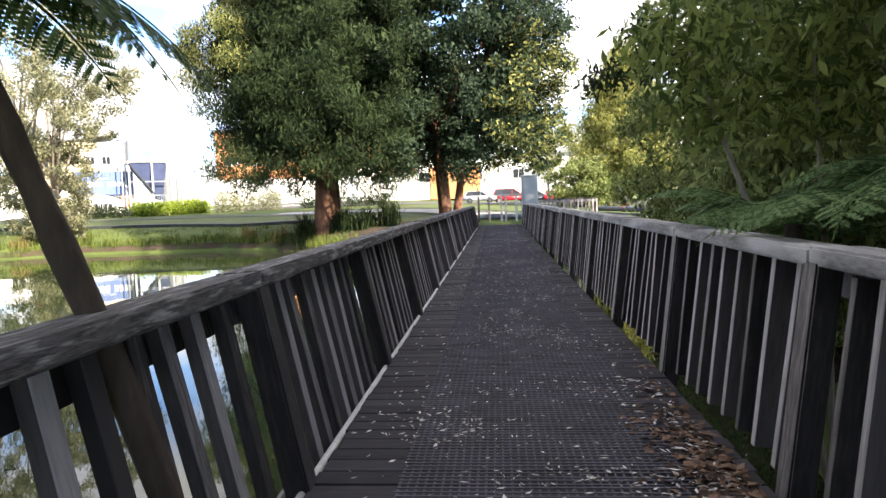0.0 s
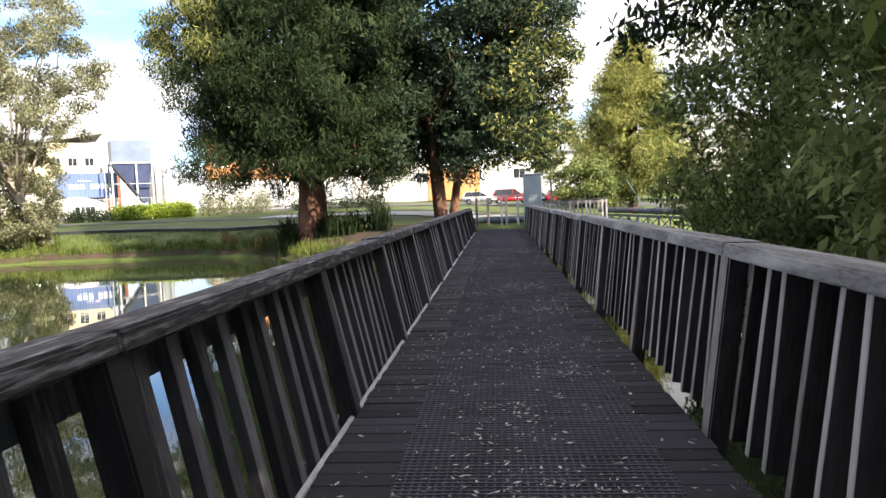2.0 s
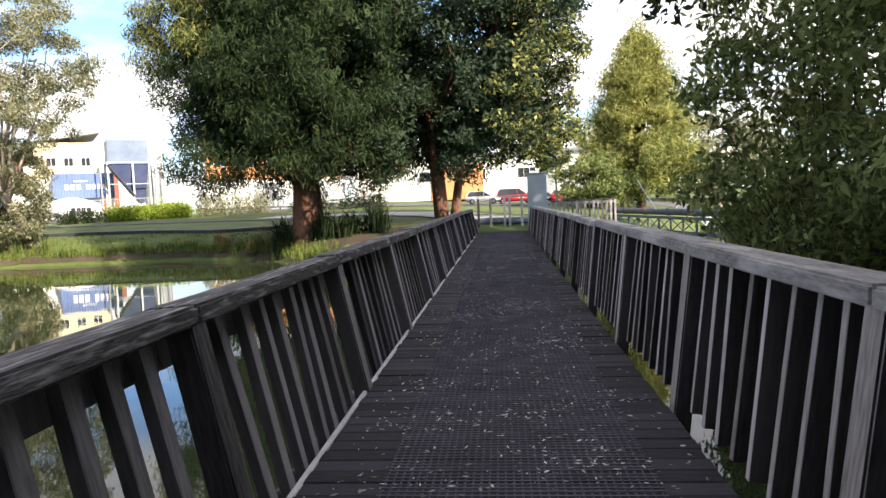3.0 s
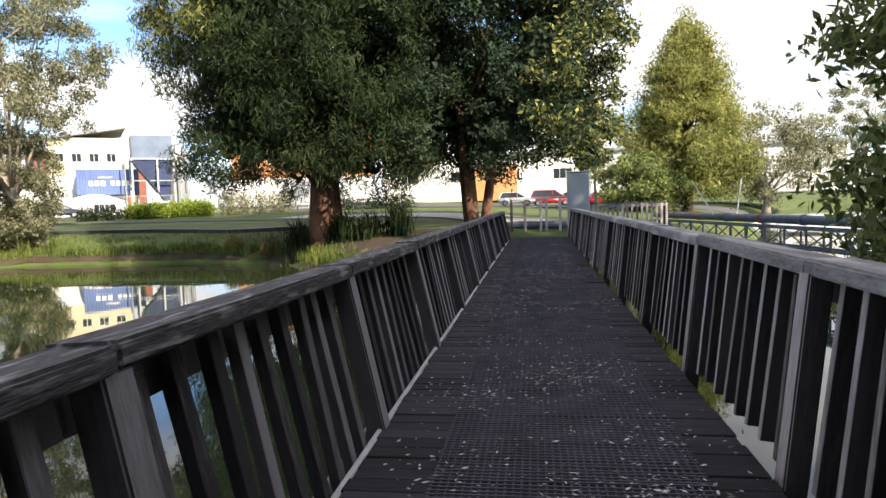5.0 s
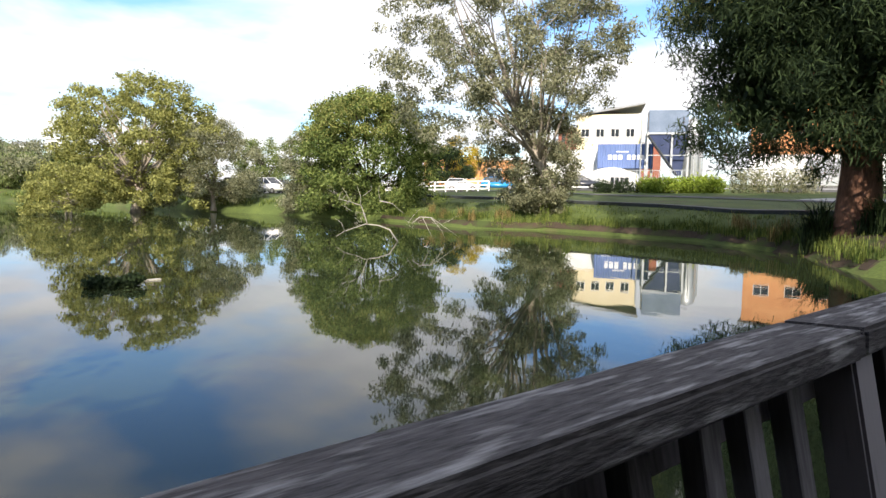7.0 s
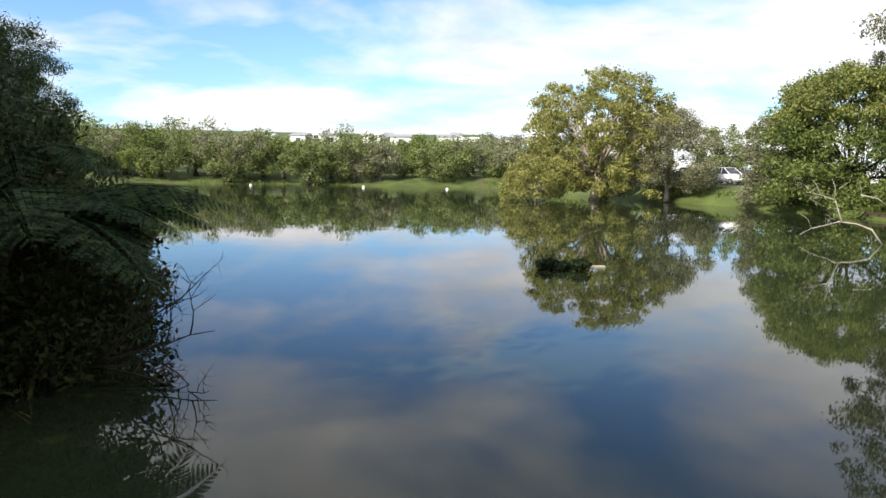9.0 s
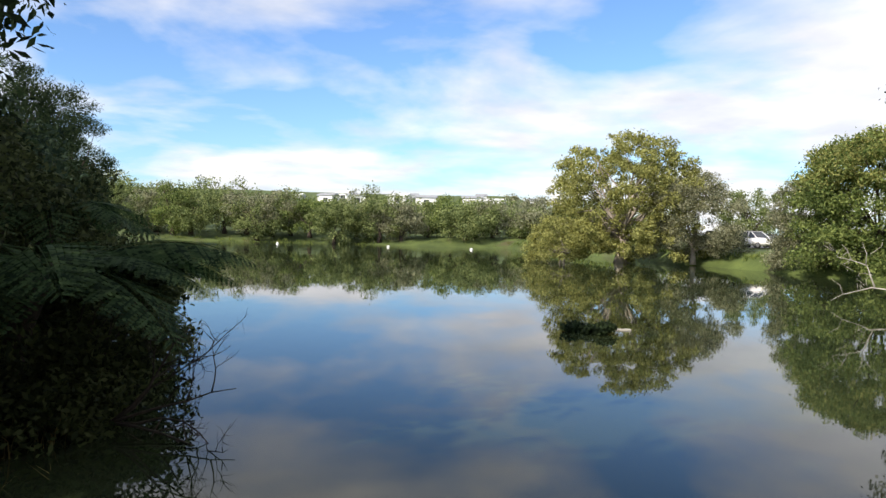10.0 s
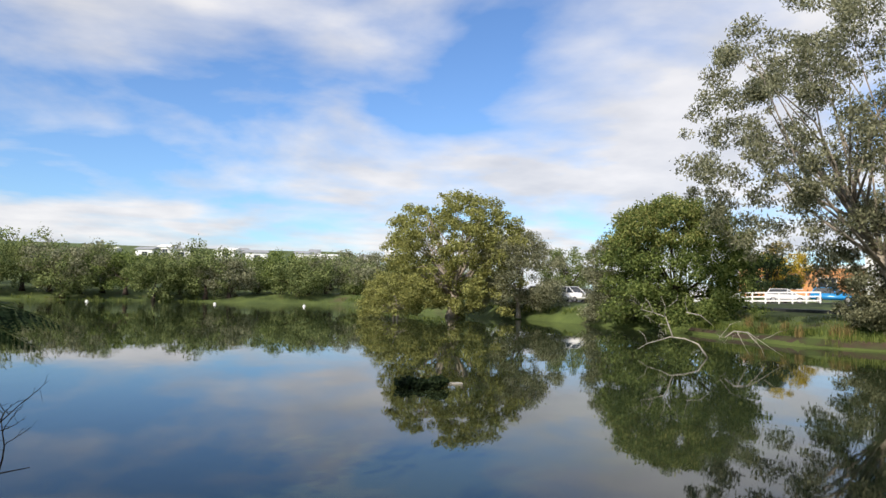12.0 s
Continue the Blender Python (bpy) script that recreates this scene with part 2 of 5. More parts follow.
def leaf_cloud(rng, centers, radii, count, size, aspect=0.45, droop=0.0, shell=0.2):
    """Verts and faces of many small folded leaves, spread over clumps."""
    centers, radii = np.asarray(centers, float), np.asarray(radii, float)
    if radii.ndim == 1:
        radii = np.repeat(radii[:, None], 3, 1) * np.array([1, 1, 0.75])
    w = radii.prod(1) ** (2 / 3)
    idx = rng.choice(len(centers), count, p=w / w.sum())
    d = rng.normal(size=(count, 3)); d /= np.linalg.norm(d, axis=1)[:, None]
    r = shell + (1 - shell) * rng.random(count) ** 0.7
    r *= np.where(rng.random(count) < 0.16, 1.0 + 0.55 * rng.random(count), 1.0)
    p = centers[idx] + d * radii[idx] * r[:, None]
    nrm = d * 0.6 + rng.normal(size=(count, 3)) * 0.8 + np.array([0, 0, 0.45]); nrm /= np.linalg.norm(nrm, axis=1)[:, None]
    t = np.cross(nrm, rng.normal(size=(count, 3))); t[:, 2] -= droop
    t /= np.linalg.norm(t, axis=1)[:, None]
    s = np.cross(nrm, t); s /= np.linalg.norm(s, axis=1)[:, None] + 1e-9
    ln = size * (0.6 + 0.8 * rng.random(count))[:, None]
    wd = ln * aspect * 0.5
    v = np.stack([p - t * ln * 0.5, p + s * wd - t * ln * 0.05, p + t * ln * 0.5, p - s * wd - t * ln * 0.05 + nrm * wd * 0.3], 1).reshape(-1, 3)
    f = np.arange(count * 4).reshape(-1, 4)
    return v, f


def mesh_np(name, v, f, mat, parent=None, label=""):
    me = bpy.data.meshes.new(name)
    me.vertices.add(len(v)); me.vertices.foreach_set("co", np.ascontiguousarray(v, dtype=np.float32).ravel())
    k = f.shape[1]
    me.loops.add(len(f) * k); me.loops.foreach_set("vertex_index", f.ravel().astype(np.int32))
    me.polygons.add(len(f)); me.polygons.foreach_set("loop_start", np.arange(0, len(f) * k, k, dtype=np.int32))
    me.update(calc_edges=True)
    me.materials.append(mat)
    ob = new(name, me)
    if parent:
        ob.parent = parent
    if label:
        tagged(ob, label)
    return ob


def envelope(rng, n, center, radii, cr, bottom=-1.0, flat=0.0, cone=0.0):
    """Clump centres over an uneven ellipsoid; cone narrows it towards the top."""
    out, rad = [], []
    while len(out) < n:
        d = rng.normal(size=3); d /= np.linalg.norm(d)
        if d[2] < bottom:
            continue
        k = 0.45 + 0.55 * rng.random() ** 0.5
        taper = 1 - cone * (d[2] * k * 0.5 + 0.5)
        q = np.array(center) + d * np.array(radii) * k * np.array([taper, taper, 1])
        out.append(q); rad.append(cr * (0.6 + 0.8 * rng.random()))
    return np.array(out), np.array(rad)


def limbs(rng, bm, base, fork, targets, r0, sides=6):
    """Limbs from a fork to clump centres, bowed and tapered."""
    for q in targets:
        a, b = Vector(fork), Vector(q)
        mid = a.lerp(b, 0.5) + Vector(rng.normal(size=3) * 0.08 * (b - a).length)
        mid.z += 0.06 * (b - a).length
        tube(bm, [a, a.lerp(mid, 0.6), mid, mid.lerp(b, 0.6), b], [r0, r0 * 0.7, r0 * 0.5, r0 * 0.3, r0 * 0.08], sides)


def tree(name, x, y, z, height, spread, trunk_r, bark, leaf, label, seed, leaves=20000, size=0.22, clumps=60, clump_r=0.9, crown_base=0.3,
         cone=0.0, aspect=0.45, droop=0.0, trunk_label="", category="tree", lean=(0, 0), stems=1, group="", limb_n=14, extra=(), skirt=None, core=0):
    rng = np.random.default_rng(seed)
    ob = empty(name, x, y, z, label=label, category=category, group=group)
    ch = height * (1 - crown_base) / 2
    cc = np.array([lean[0], lean[1], height * crown_base + ch])
    cs, rs = envelope(rng, clumps, cc, (spread, spread, ch), clump_r, cone=cone)
    if skirt:                        # low hanging boughs all round: how many, from and to what height, how far out
        q_, z0_, z1_, out_ = skirt
        a_ = rng.random(q_) * 2 * math.pi
        k_ = spread * out_ * (0.75 + 0.3 * rng.random(q_))
        low = np.stack([cc[0] + np.cos(a_) * k_, cc[1] + np.sin(a_) * k_, z0_ + (z1_ - z0_) * rng.random(q_)], 1)
        cs, rs = np.concatenate([cs, low]), np.concatenate([rs, clump_r * (0.7 + 0.6 * rng.random(q_))])
    split = leaves >= 20000          # trees seen close: every limb is a part
    bm = bmesh.new()
    for s in range(stems):
        off = Vector((rng.uniform(-1, 1), rng.uniform(-1, 1), 0)) * (0.09 * spread if stems > 1 else 0)
        top = Vector((cc[0], cc[1], height * (crown_base + 0.25 + 0.4 * cone))) + off * 3
        base = off * 0.8
        pts = [base + Vector((0, 0, -0.5)), base + Vector((0, 0, 0.15)), base.lerp(top, 0.35) + Vector(rng.normal(size=3) * 0.12 * (1 if stems > 1 else 0.5)), base.lerp(top, 0.7), top]
        tube(bm, pts, [trunk_r * 1.6, trunk_r * 1.2, trunk_r * 0.9, trunk_r * 0.7, trunk_r * 0.3], 10)
        if split:
            part("trunk", bm, bark, ob, trunk_label, True)
            bm = bmesh.new()
        pick = rng.choice(len(cs), min(limb_n, len(cs)), replace=False)
        for j in pick:
            k = 0.3 + 0.65 * rng.random()
            fork = base.lerp(top, k)
            if cs[j][2] > fork.z - 0.5:
                limbs(rng, bm, base, fork, [cs[j]], trunk_r * 0.35, 5)
                if split:
                    part("limb", bm, bark, ob, "", True)
                    bm = bmesh.new()
    if len(bm.verts):
        part("trunk", bm, bark, ob, trunk_label, True)
    else:
        bm.free()
    v, f = leaf_cloud(rng, cs, rs, leaves, size, aspect, droop)
    mesh_np("crown", v, f, leaf, ob)
    if core:                         # shaded inner foliage round the limbs
        v, f = leaf_cloud(rng, cc + (cs - cc) * np.array([0.72, 0.72, 0.85]), rs, core, 0.55, 0.5, droop)
        mesh_np("inner_crown", v, f, leaf, ob)
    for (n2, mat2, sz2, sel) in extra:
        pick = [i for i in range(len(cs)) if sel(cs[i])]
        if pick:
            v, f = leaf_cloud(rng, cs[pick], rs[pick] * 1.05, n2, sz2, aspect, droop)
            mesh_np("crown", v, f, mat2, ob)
    return ob


# ---- ground and water ----
WATER = -1.5
LAKE = [(-0.9, -1.5), (-4, 1.5), (-8, 3.2), (-13, 2.0), (-22, -3), (-45, -14), (-80, -28), (-112, -36), (-113, -3), (-108, 22), (-80, 31), (-66, 34), (-57, 36.6),
        (-50, 38.2), (-44, 39.2), (-38, 39.4), (-33, 39.2), (-29.5, 42), (-19, 42.6), (-12, 39.5), (-8, 34), (-2, 33), (4, 33.5), (8, 36), (11, 44), (16, 58), (21, 80), (32, 108), (50, 150), (110, 175), (120, 130),
        (50, 55), (30, 26), (20, 19), (11, 16.5), (5.6, 15.5), (4.4, 12), (3.8, 6), (3.2, -1.0)]


def lake_distance(px, py):
    """Signed distance to the shore, negative over the water (arrays)."""
    inside = np.zeros(px.shape, bool)
    best = np.full(px.shape, 1e9)
    for (ax, ay), (bx, by) in zip(LAKE, LAKE[1:] + LAKE[:1]):
        dx, dy = bx - ax, by - ay
        t = np.clip(((px - ax) * dx + (py - ay) * dy) / (dx * dx + dy * dy), 0, 1)
        best = np.minimum(best, np.hypot(px - ax - t * dx, py - ay - t * dy))
        cross = (ay > py) != (by > py)
        xi = ax + (py - ay) * dx / (dy if abs(dy) > 1e-9 else 1e-9)
        inside ^= cross & (px < xi)
    return np.where(inside, -best, best)


def ground_height(px, py):
    px, py = np.asarray(px, float), np.asarray(py, float)
    d = lake_distance(px, py)
    bank = WATER + np.where(d < 0, np.maximum(d * 0.45, -1.2), 1.6 * (1 - np.exp(-np.maximum(d, 0) / 1.6)))
    rise = np.clip((d - 3) / 45, 0, 1) * 1.7
    rise = rise * np.clip((px + 75) / 25, 0.12, 1)
    hill = np.clip((d - 20) / 160, 0, 1) ** 1.2 * 15 * np.clip((-px - 110) / 40, 0, 1) * np.clip((75 - py) / 30, 0, 1) + np.clip((d - 60) / 200, 0, 1) * 0.8
    wob = 0.03 * np.sin(px * 0.35) * np.cos(py * 0.3)
    return bank + rise + hill + wob * (d > 0)


def gz(x, y):
    return float(ground_height(np.array([x]), np.array([y]))[0])


def axis(lo, hi, fine_lo, fine_hi, fine, coarse_n):
    a = np.linspace(0, 1, coarse_n) ** 2
    left = fine_lo - (fine_lo - lo) * a[1:][::-1]
    right = fine_hi + (hi - fine_hi) * a[1:]
    return np.concatenate([left, np.arange(fine_lo, fine_hi + fine / 2, fine), right])


GX, GY = axis(-900, 900, -60, 40, 0.6, 45), axis(-900, 900, -12, 75, 0.6, 45)
mx, my = np.meshgrid(GX, GY)
mz = ground_height(mx.ravel(), my.ravel())
gv = np.stack([mx.ravel(), my.ravel(), mz], 1)
nx, ny = len(GX), len(GY)
gi = np.arange(nx * ny).reshape(ny, nx)
gf = np.stack([gi[:-1, :-1].ravel(), gi[:-1, 1:].ravel(), gi[1:, 1:].ravel(), gi[1:, :-1].ravel()], 1)
GROUND = material("grassy_earth", (0.035, 0.055, 0.014), (0.12, 0.16, 0.04), 0.5, 12, 0.95, 0.6, 0.05, stain=(0.10, 0.07, 0.045), stain_at=(0.60, 0.76))
ground = mesh_np("ground", gv, gf, GROUND)
ground.data.polygons.foreach_set("use_smooth", [True] * len(gf))
tagged(ground, "grassy lake bank with bare earth and worn turf", "ground", kind="structure")

WATERM = bpy.data.materials.new("lake_water")
WATERM.use_nodes = True
n_, l_ = WATERM.node_tree.nodes, WATERM.node_tree.links
wb = n_["Principled BSDF"]
wb.inputs["Base Color"].default_value = (0.024, 0.034, 0.015, 1)
wb.inputs["Roughness"].default_value, wb.inputs["IOR"].default_value = 0.02, 1.34
wb.inputs["Specular IOR Level"].default_value = 0.5
w_t, w_m = n_.new("ShaderNodeTexCoord"), n_.new("ShaderNodeMapping")
w_m.inputs["Scale"].default_value = (0.6, 1.0, 1.0)
w_a, w_b2 = n_.new("ShaderNodeTexNoise"), n_.new("ShaderNodeTexNoise")
w_a.inputs["Scale"].default_value, w_a.inputs["Detail"].default_value = 0.5, 2
w_b2.inputs["Scale"].default_value, w_b2.inputs["Detail"].default_value = 3.5, 2
w_s = n_.new("ShaderNodeMath"); w_s.operation = "MULTIPLY_ADD"; w_s.inputs[1].default_value = 0.12
w_bp = n_.new("ShaderNodeBump")
w_bp.inputs["Strength"].default_value, w_bp.inputs["Distance"].default_value = 0.25, 0.02
l_.new(w_t.outputs["Object"], w_m.inputs[0])
for q in (w_a, w_b2):
    l_.new(w_m.outputs[0], q.inputs["Vector"])
l_.new(w_b2.outputs["Fac"], w_s.inputs[0]); l_.new(w_a.outputs["Fac"], w_s.inputs[2])
w_c, w_x = n_.new("ShaderNodeTexNoise"), n_.new("ShaderNodeSeparateXYZ")
w_c.inputs["Scale"].default_value, w_c.inputs["Detail"].default_value = 5.0, 3
w_r = n_.new("ShaderNodeMapRange")
w_r.inputs["From Min"].default_value, w_r.inputs["From Max"].default_value = -62.0, -92.0
w_r.inputs["To Min"].default_value, w_r.inputs["To Max"].default_value = 0.0, 1.3
w_k = n_.new("ShaderNodeMath"); w_k.operation = "MULTIPLY_ADD"
l_.new(w_t.outputs["Object"], w_x.inputs[0]); l_.new(w_m.outputs[0], w_c.inputs["Vector"]); l_.new(w_x.outputs["X"], w_r.inputs["Value"])
l_.new(w_c.outputs["Fac"], w_k.inputs[0]); l_.new(w_r.outputs[0], w_k.inputs[1]); l_.new(w_s.outputs[0], w_k.inputs[2])
l_.new(w_k.outputs[0], w_bp.inputs["Height"]); l_.new(w_bp.outputs[0], wb.inputs["Normal"])
bm = bmesh.new()
for q in ((-140, -60), (150, -60), (150, 200), (-140, 200)):
    bm.verts.new((*q, WATER))
bm.faces.new(bm.verts)
tagged(part("water", bm, WATERM), "still green-brown lake water reflecting sky and trees", "water", kind="structure")

# ---- footbridge: deck, guard rails ----
BEND = 0.011          # the far end of the bridge drifts to the lake side
Y0, Y1 = -5.0, 33.0


def bx(y):
    return -BEND * (y - 8)


deck = empty("deck", 0.72, 14, 0, label="dark weathered timber footbridge deck with netting and fallen leaves", category="deck", kind="structure")
deck.matrix_basis = pose(0, 0, 0)
rng = np.random.default_rng(5)
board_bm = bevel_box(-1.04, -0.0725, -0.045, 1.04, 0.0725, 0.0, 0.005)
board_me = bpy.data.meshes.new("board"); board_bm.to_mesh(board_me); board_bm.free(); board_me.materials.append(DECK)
yy = Y0
while yy < Y1:
    b = new("board", board_me)
    b.parent = deck
    b.matrix_basis = pose(0.675 + bx(yy) + rng.normal() * 0.006, yy, rng.normal() * 0.0015, rng.normal() * 0.15, rng.normal() * 0.1, rng.normal() * 0.15)
    yy += 0.151
for px_ in (-0.2, 0.7, 1.55):
    part("joist", bevel_box(px_ - 0.06, Y0, -0.32, px_ + 0.06, Y1, -0.05, 0.01), DECK, deck)
for yy in np.arange(-2.2, 33, 4.84):
    for px_ in (-0.15, 1.6):
        bm = bmesh.new(); tube(bm, [(px_ + bx(yy), yy, -3.2), (px_ + bx(yy), yy, -0.3)], [0.13, 0.12], 12)
        part("pile", bm, WOOD, deck, smooth=True)
# netting: two layers of thin strands with slack
nv, nf = [], []


def strand(x0, y0, x1, y1, w, z, h=0.004):
    k = len(nv)
    if abs(x1 - x0) < abs(y1 - y0):
        c = [(x0 - w, y0), (x0 + w, y0), (x1 + w, y1), (x1 - w, y1)]
    else:
        c = [(x0, y0 - w), (x1, y1 - w), (x1, y1 + w), (x0, y0 + w)]
    nv.extend([(a, b, z) for a, b in c] + [(a, b, z + h) for a, b in c])
    nf.extend([(k + 4, k + 5, k + 6, k + 7), (k, k + 1, k + 5, k + 4), (k + 1, k + 2, k + 6, k + 5), (k + 2, k + 3, k + 7, k + 6), (k + 3, k, k + 4, k + 7)])


for i in range(34):
    sx = 0.06 + i * 0.04
    for j in range(16):
        ya, yb = Y0 + j * 2.3, Y0 + (j + 1) * 2.3
        strand(sx + bx(ya), ya, sx + bx(yb), yb, 0.0055 if i < 33 else 0.003, 0.005)
for yy in np.arange(Y0, 31.8, 0.042):
    strand(0.05 + bx(yy) + rng.normal() * 0.005, yy, 1.40 + bx(yy), yy + rng.normal() * 0.006, 0.0065, 0.009)
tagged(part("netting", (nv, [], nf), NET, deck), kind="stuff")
# white pipe along the lake edge of the deck
PIPE = material("grey_plastic_pipe", (0.35, 0.35, 0.34), (0.62, 0.62, 0.60), 6, 40, 0.4, 0.1)
bm = bmesh.new(); tube(bm, [(-0.39 + bx(q), q, -0.02) for q in np.arange(Y0, Y1, 2)], [0.022] * 19, 8)
tagged(part("pipe", bm, PIPE, None, smooth=True), "pale grey plastic pipe along the deck edge", "pipe")



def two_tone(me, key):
    """Weathered face towards the deck; side faces have shade put into their colour."""
    # bush-side timber is silvered, and brightened further for the lake sky it faces
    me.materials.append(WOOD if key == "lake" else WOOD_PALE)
    me.materials.append(WOOD_SHADE)
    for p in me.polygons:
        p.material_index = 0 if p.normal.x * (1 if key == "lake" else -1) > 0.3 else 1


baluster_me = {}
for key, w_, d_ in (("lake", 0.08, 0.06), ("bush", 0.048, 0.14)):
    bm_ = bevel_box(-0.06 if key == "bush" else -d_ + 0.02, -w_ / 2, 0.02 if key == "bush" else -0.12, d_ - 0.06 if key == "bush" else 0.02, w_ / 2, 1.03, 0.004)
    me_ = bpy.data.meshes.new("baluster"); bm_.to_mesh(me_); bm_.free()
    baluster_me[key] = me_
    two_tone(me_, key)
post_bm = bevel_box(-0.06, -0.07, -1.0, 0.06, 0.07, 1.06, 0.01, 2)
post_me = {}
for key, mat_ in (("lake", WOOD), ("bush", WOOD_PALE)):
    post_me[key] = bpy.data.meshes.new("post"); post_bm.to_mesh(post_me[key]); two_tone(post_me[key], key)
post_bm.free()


def guard_rail(side, xin, out, lean, top, bay, post0, n_b):
    """An outward-leaning balustrade: posts, rails and balusters under a flat cap. out: +1 or -1, away from the deck."""
    r_ = empty("guard_rail", 0, 0, 0, label="dark weathered timber balustrade with flat cap rail, lake side" if side == "lake" else
               "silvery weathered timber balustrade with flat cap rail, bush side", category="guard rail", group="bridge balustrades")
    rg = np.random.default_rng(11 if side == "lake" else 12)
    first = post0 - bay * math.ceil((post0 - Y0) / bay)
    ys = [first + bay * k for k in range(20) if first + bay * k < Y1 + 0.6]
    turn = math.degrees(math.atan2(BEND, 1))
    for a in ys:
        p = new("post", post_me[side]); p.parent = r_
        p.matrix_basis = pose(xin + out * 0.01 + bx(a), a, top - 1.06, rg.normal() * 0.4, out * lean + rg.normal() * 0.4, rg.normal())
    for a, b in zip(ys, ys[1:]):
        for k in range(1, n_b):
            q = a + (b - a) * k / n_b + rg.normal() * 0.008
            o = new("baluster", baluster_me[side]); o.parent = r_
            o.matrix_basis = pose(xin + out * 0.065 + bx(q), q, top - 1.06 + rg.normal() * 0.012, rg.normal() * 0.7, out * lean + rg.normal() * 0.5, rg.normal() * 2)
        m = (a + b) / 2
        for nm, (xa, za, xb, zb), mat in (("top_rail", (0.147, 0.90, 0.19, 1.035), WOOD), ("bottom_rail", (0.147, -0.08, 0.19, 0.03), WOOD)):
            if nm == "bottom_rail" and side == "bush":
                continue
            o = part(nm, bevel_box(min(out * xa, out * xb), -(b - a) / 2 + 0.003, za, max(out * xa, out * xb), (b - a) / 2 - 0.003, zb, 0.008, 2), mat, r_)
            o.matrix_basis = pose(xin + bx(m), m, top - 1.06, 0, out * lean, turn)
        xt = out * math.tan(radians(lean)) * top
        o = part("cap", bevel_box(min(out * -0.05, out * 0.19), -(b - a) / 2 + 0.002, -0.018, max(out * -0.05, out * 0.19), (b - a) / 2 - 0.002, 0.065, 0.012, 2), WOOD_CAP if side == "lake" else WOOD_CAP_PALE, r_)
        o.matrix_basis = pose(xin + xt + bx(m), m, top - 0.01 + rg.normal() * 0.003, rg.normal() * 0.12, out * lean * 0.3 + rg.normal() * 0.5, turn + rg.normal() * 0.08)
    return r_


guard_rail("lake", -0.385, -1, 12.0, 0.965, 2.4, 3.5, 10)
guard_rail("bush", 1.83, 1, 6.5, 1.0, 2.25, 3.4, 9)


# ---- ferns ----
def frond_mesh(rng, length, arch, droop, pairs=22, width=0.36, leaflets=9):
    """One arching fern frond along +x: rachis, pinnae, small leaflets."""
    v, f = [], []

    def quad(p, d, n, ln, wd):
        k = len(v)
        s = d.cross(n).normalized() * wd * 0.5
        v.extend([p, p + d * ln * 0.45 + s, p + d * ln, p + d * ln * 0.45 - s]); f.append((k, k + 1, k + 2, k + 3))

    pts = []
    for i in range(pairs + 1):
        u = i / pairs
        pts.append(Vector((length * u * (1 - 0.12 * u), 0, arch * length * u - droop * length * u * u)))
    for i in range(len(pts) - 1):
        d = (pts[i + 1] - pts[i]).normalized()
        n = Vector((0, 1, 0)).cross(d) * -1
        k = len(v); w = 0.012 * (1 - i / pairs) + 0.002
        for p in (pts[i], pts[i + 1]):
            v.extend([p + Vector((0, w, 0)), p - Vector((0, w, 0)), p + n * w])
        f.extend([(k, k + 1, k + 4, k + 3), (k + 1, k + 2, k + 5, k + 4), (k + 2, k, k + 3, k + 5)])
        u = i / pairs
        if u < 0.12:
            continue
        pl = length * width * math.sin(math.pi * min(1, 0.12 + u * 0.93)) ** 0.8 * 0.62
        for sgn in (-1, 1):
            pd = (Vector((0, sgn, 0)) + d * 0.45 + Vector((0, 0, -0.18 - 0.25 * rng.random()))).normalized()
            pn = pd.cross(d) * -sgn
            quad(pts[i], pd, pn, pl, 0.012 + pl * 0.05)
            for j in range(1, leaflets):
                q = pts[i] + pd * pl * j / leaflets
                ll = pl * 0.20 * (1 - j / leaflets) ** 0.7 + 0.012
                for s2 in (-1, 1):
                    quad(q, (d * s2 + pd * 0.5).normalized(), pn, ll, pl / leaflets * 0.85)
    return [tuple(p) for p in v], [], f


def tree_fern(x, y, z, h, lean, length, n, seed, label, trunk_r=0.11, start=0, arc=360, droop=0.62, arch=0.35, name="tree_fern", leaf=None, vary=0.25, pairs=22):
    rng = np.random.default_rng(seed)
    ob = empty(name, x, y, z, label=label, category="tree fern" if h > 0.6 else "fern")
    if h > 0.3:
        bm = bmesh.new()
        k = 14
        pts = [Vector((lean[0] * u ** 1.3, lean[1] * u ** 1.3, -0.25 + (h + 0.25) * u)) for u in np.linspace(0, 1, k)]
        tube(bm, pts, [trunk_r * (1.25 - 0.35 * i / k) * (1 + 0.10 * rng.normal()) for i in range(k)], 11)
        for q in bm.verts:
            q.co += Vector(rng.normal(size=3) * trunk_r * 0.06)
        part("trunk", bm, BARK_DARK, ob, "rough dark fibrous trunk", True)
    for i in range(n):
        fr = part("frond", frond_mesh(rng, length * (0.75 + 0.4 * rng.random()), arch + vary * rng.random(), droop + 0.2 * rng.random(), pairs), leaf or FROND, ob)
        fr.matrix_basis = pose(lean[0], lean[1], max(h, 0.1) - 0.03, rng.normal() * 8, 0, start + arc * (i + 0.3 * rng.random()) / n)
    return ob


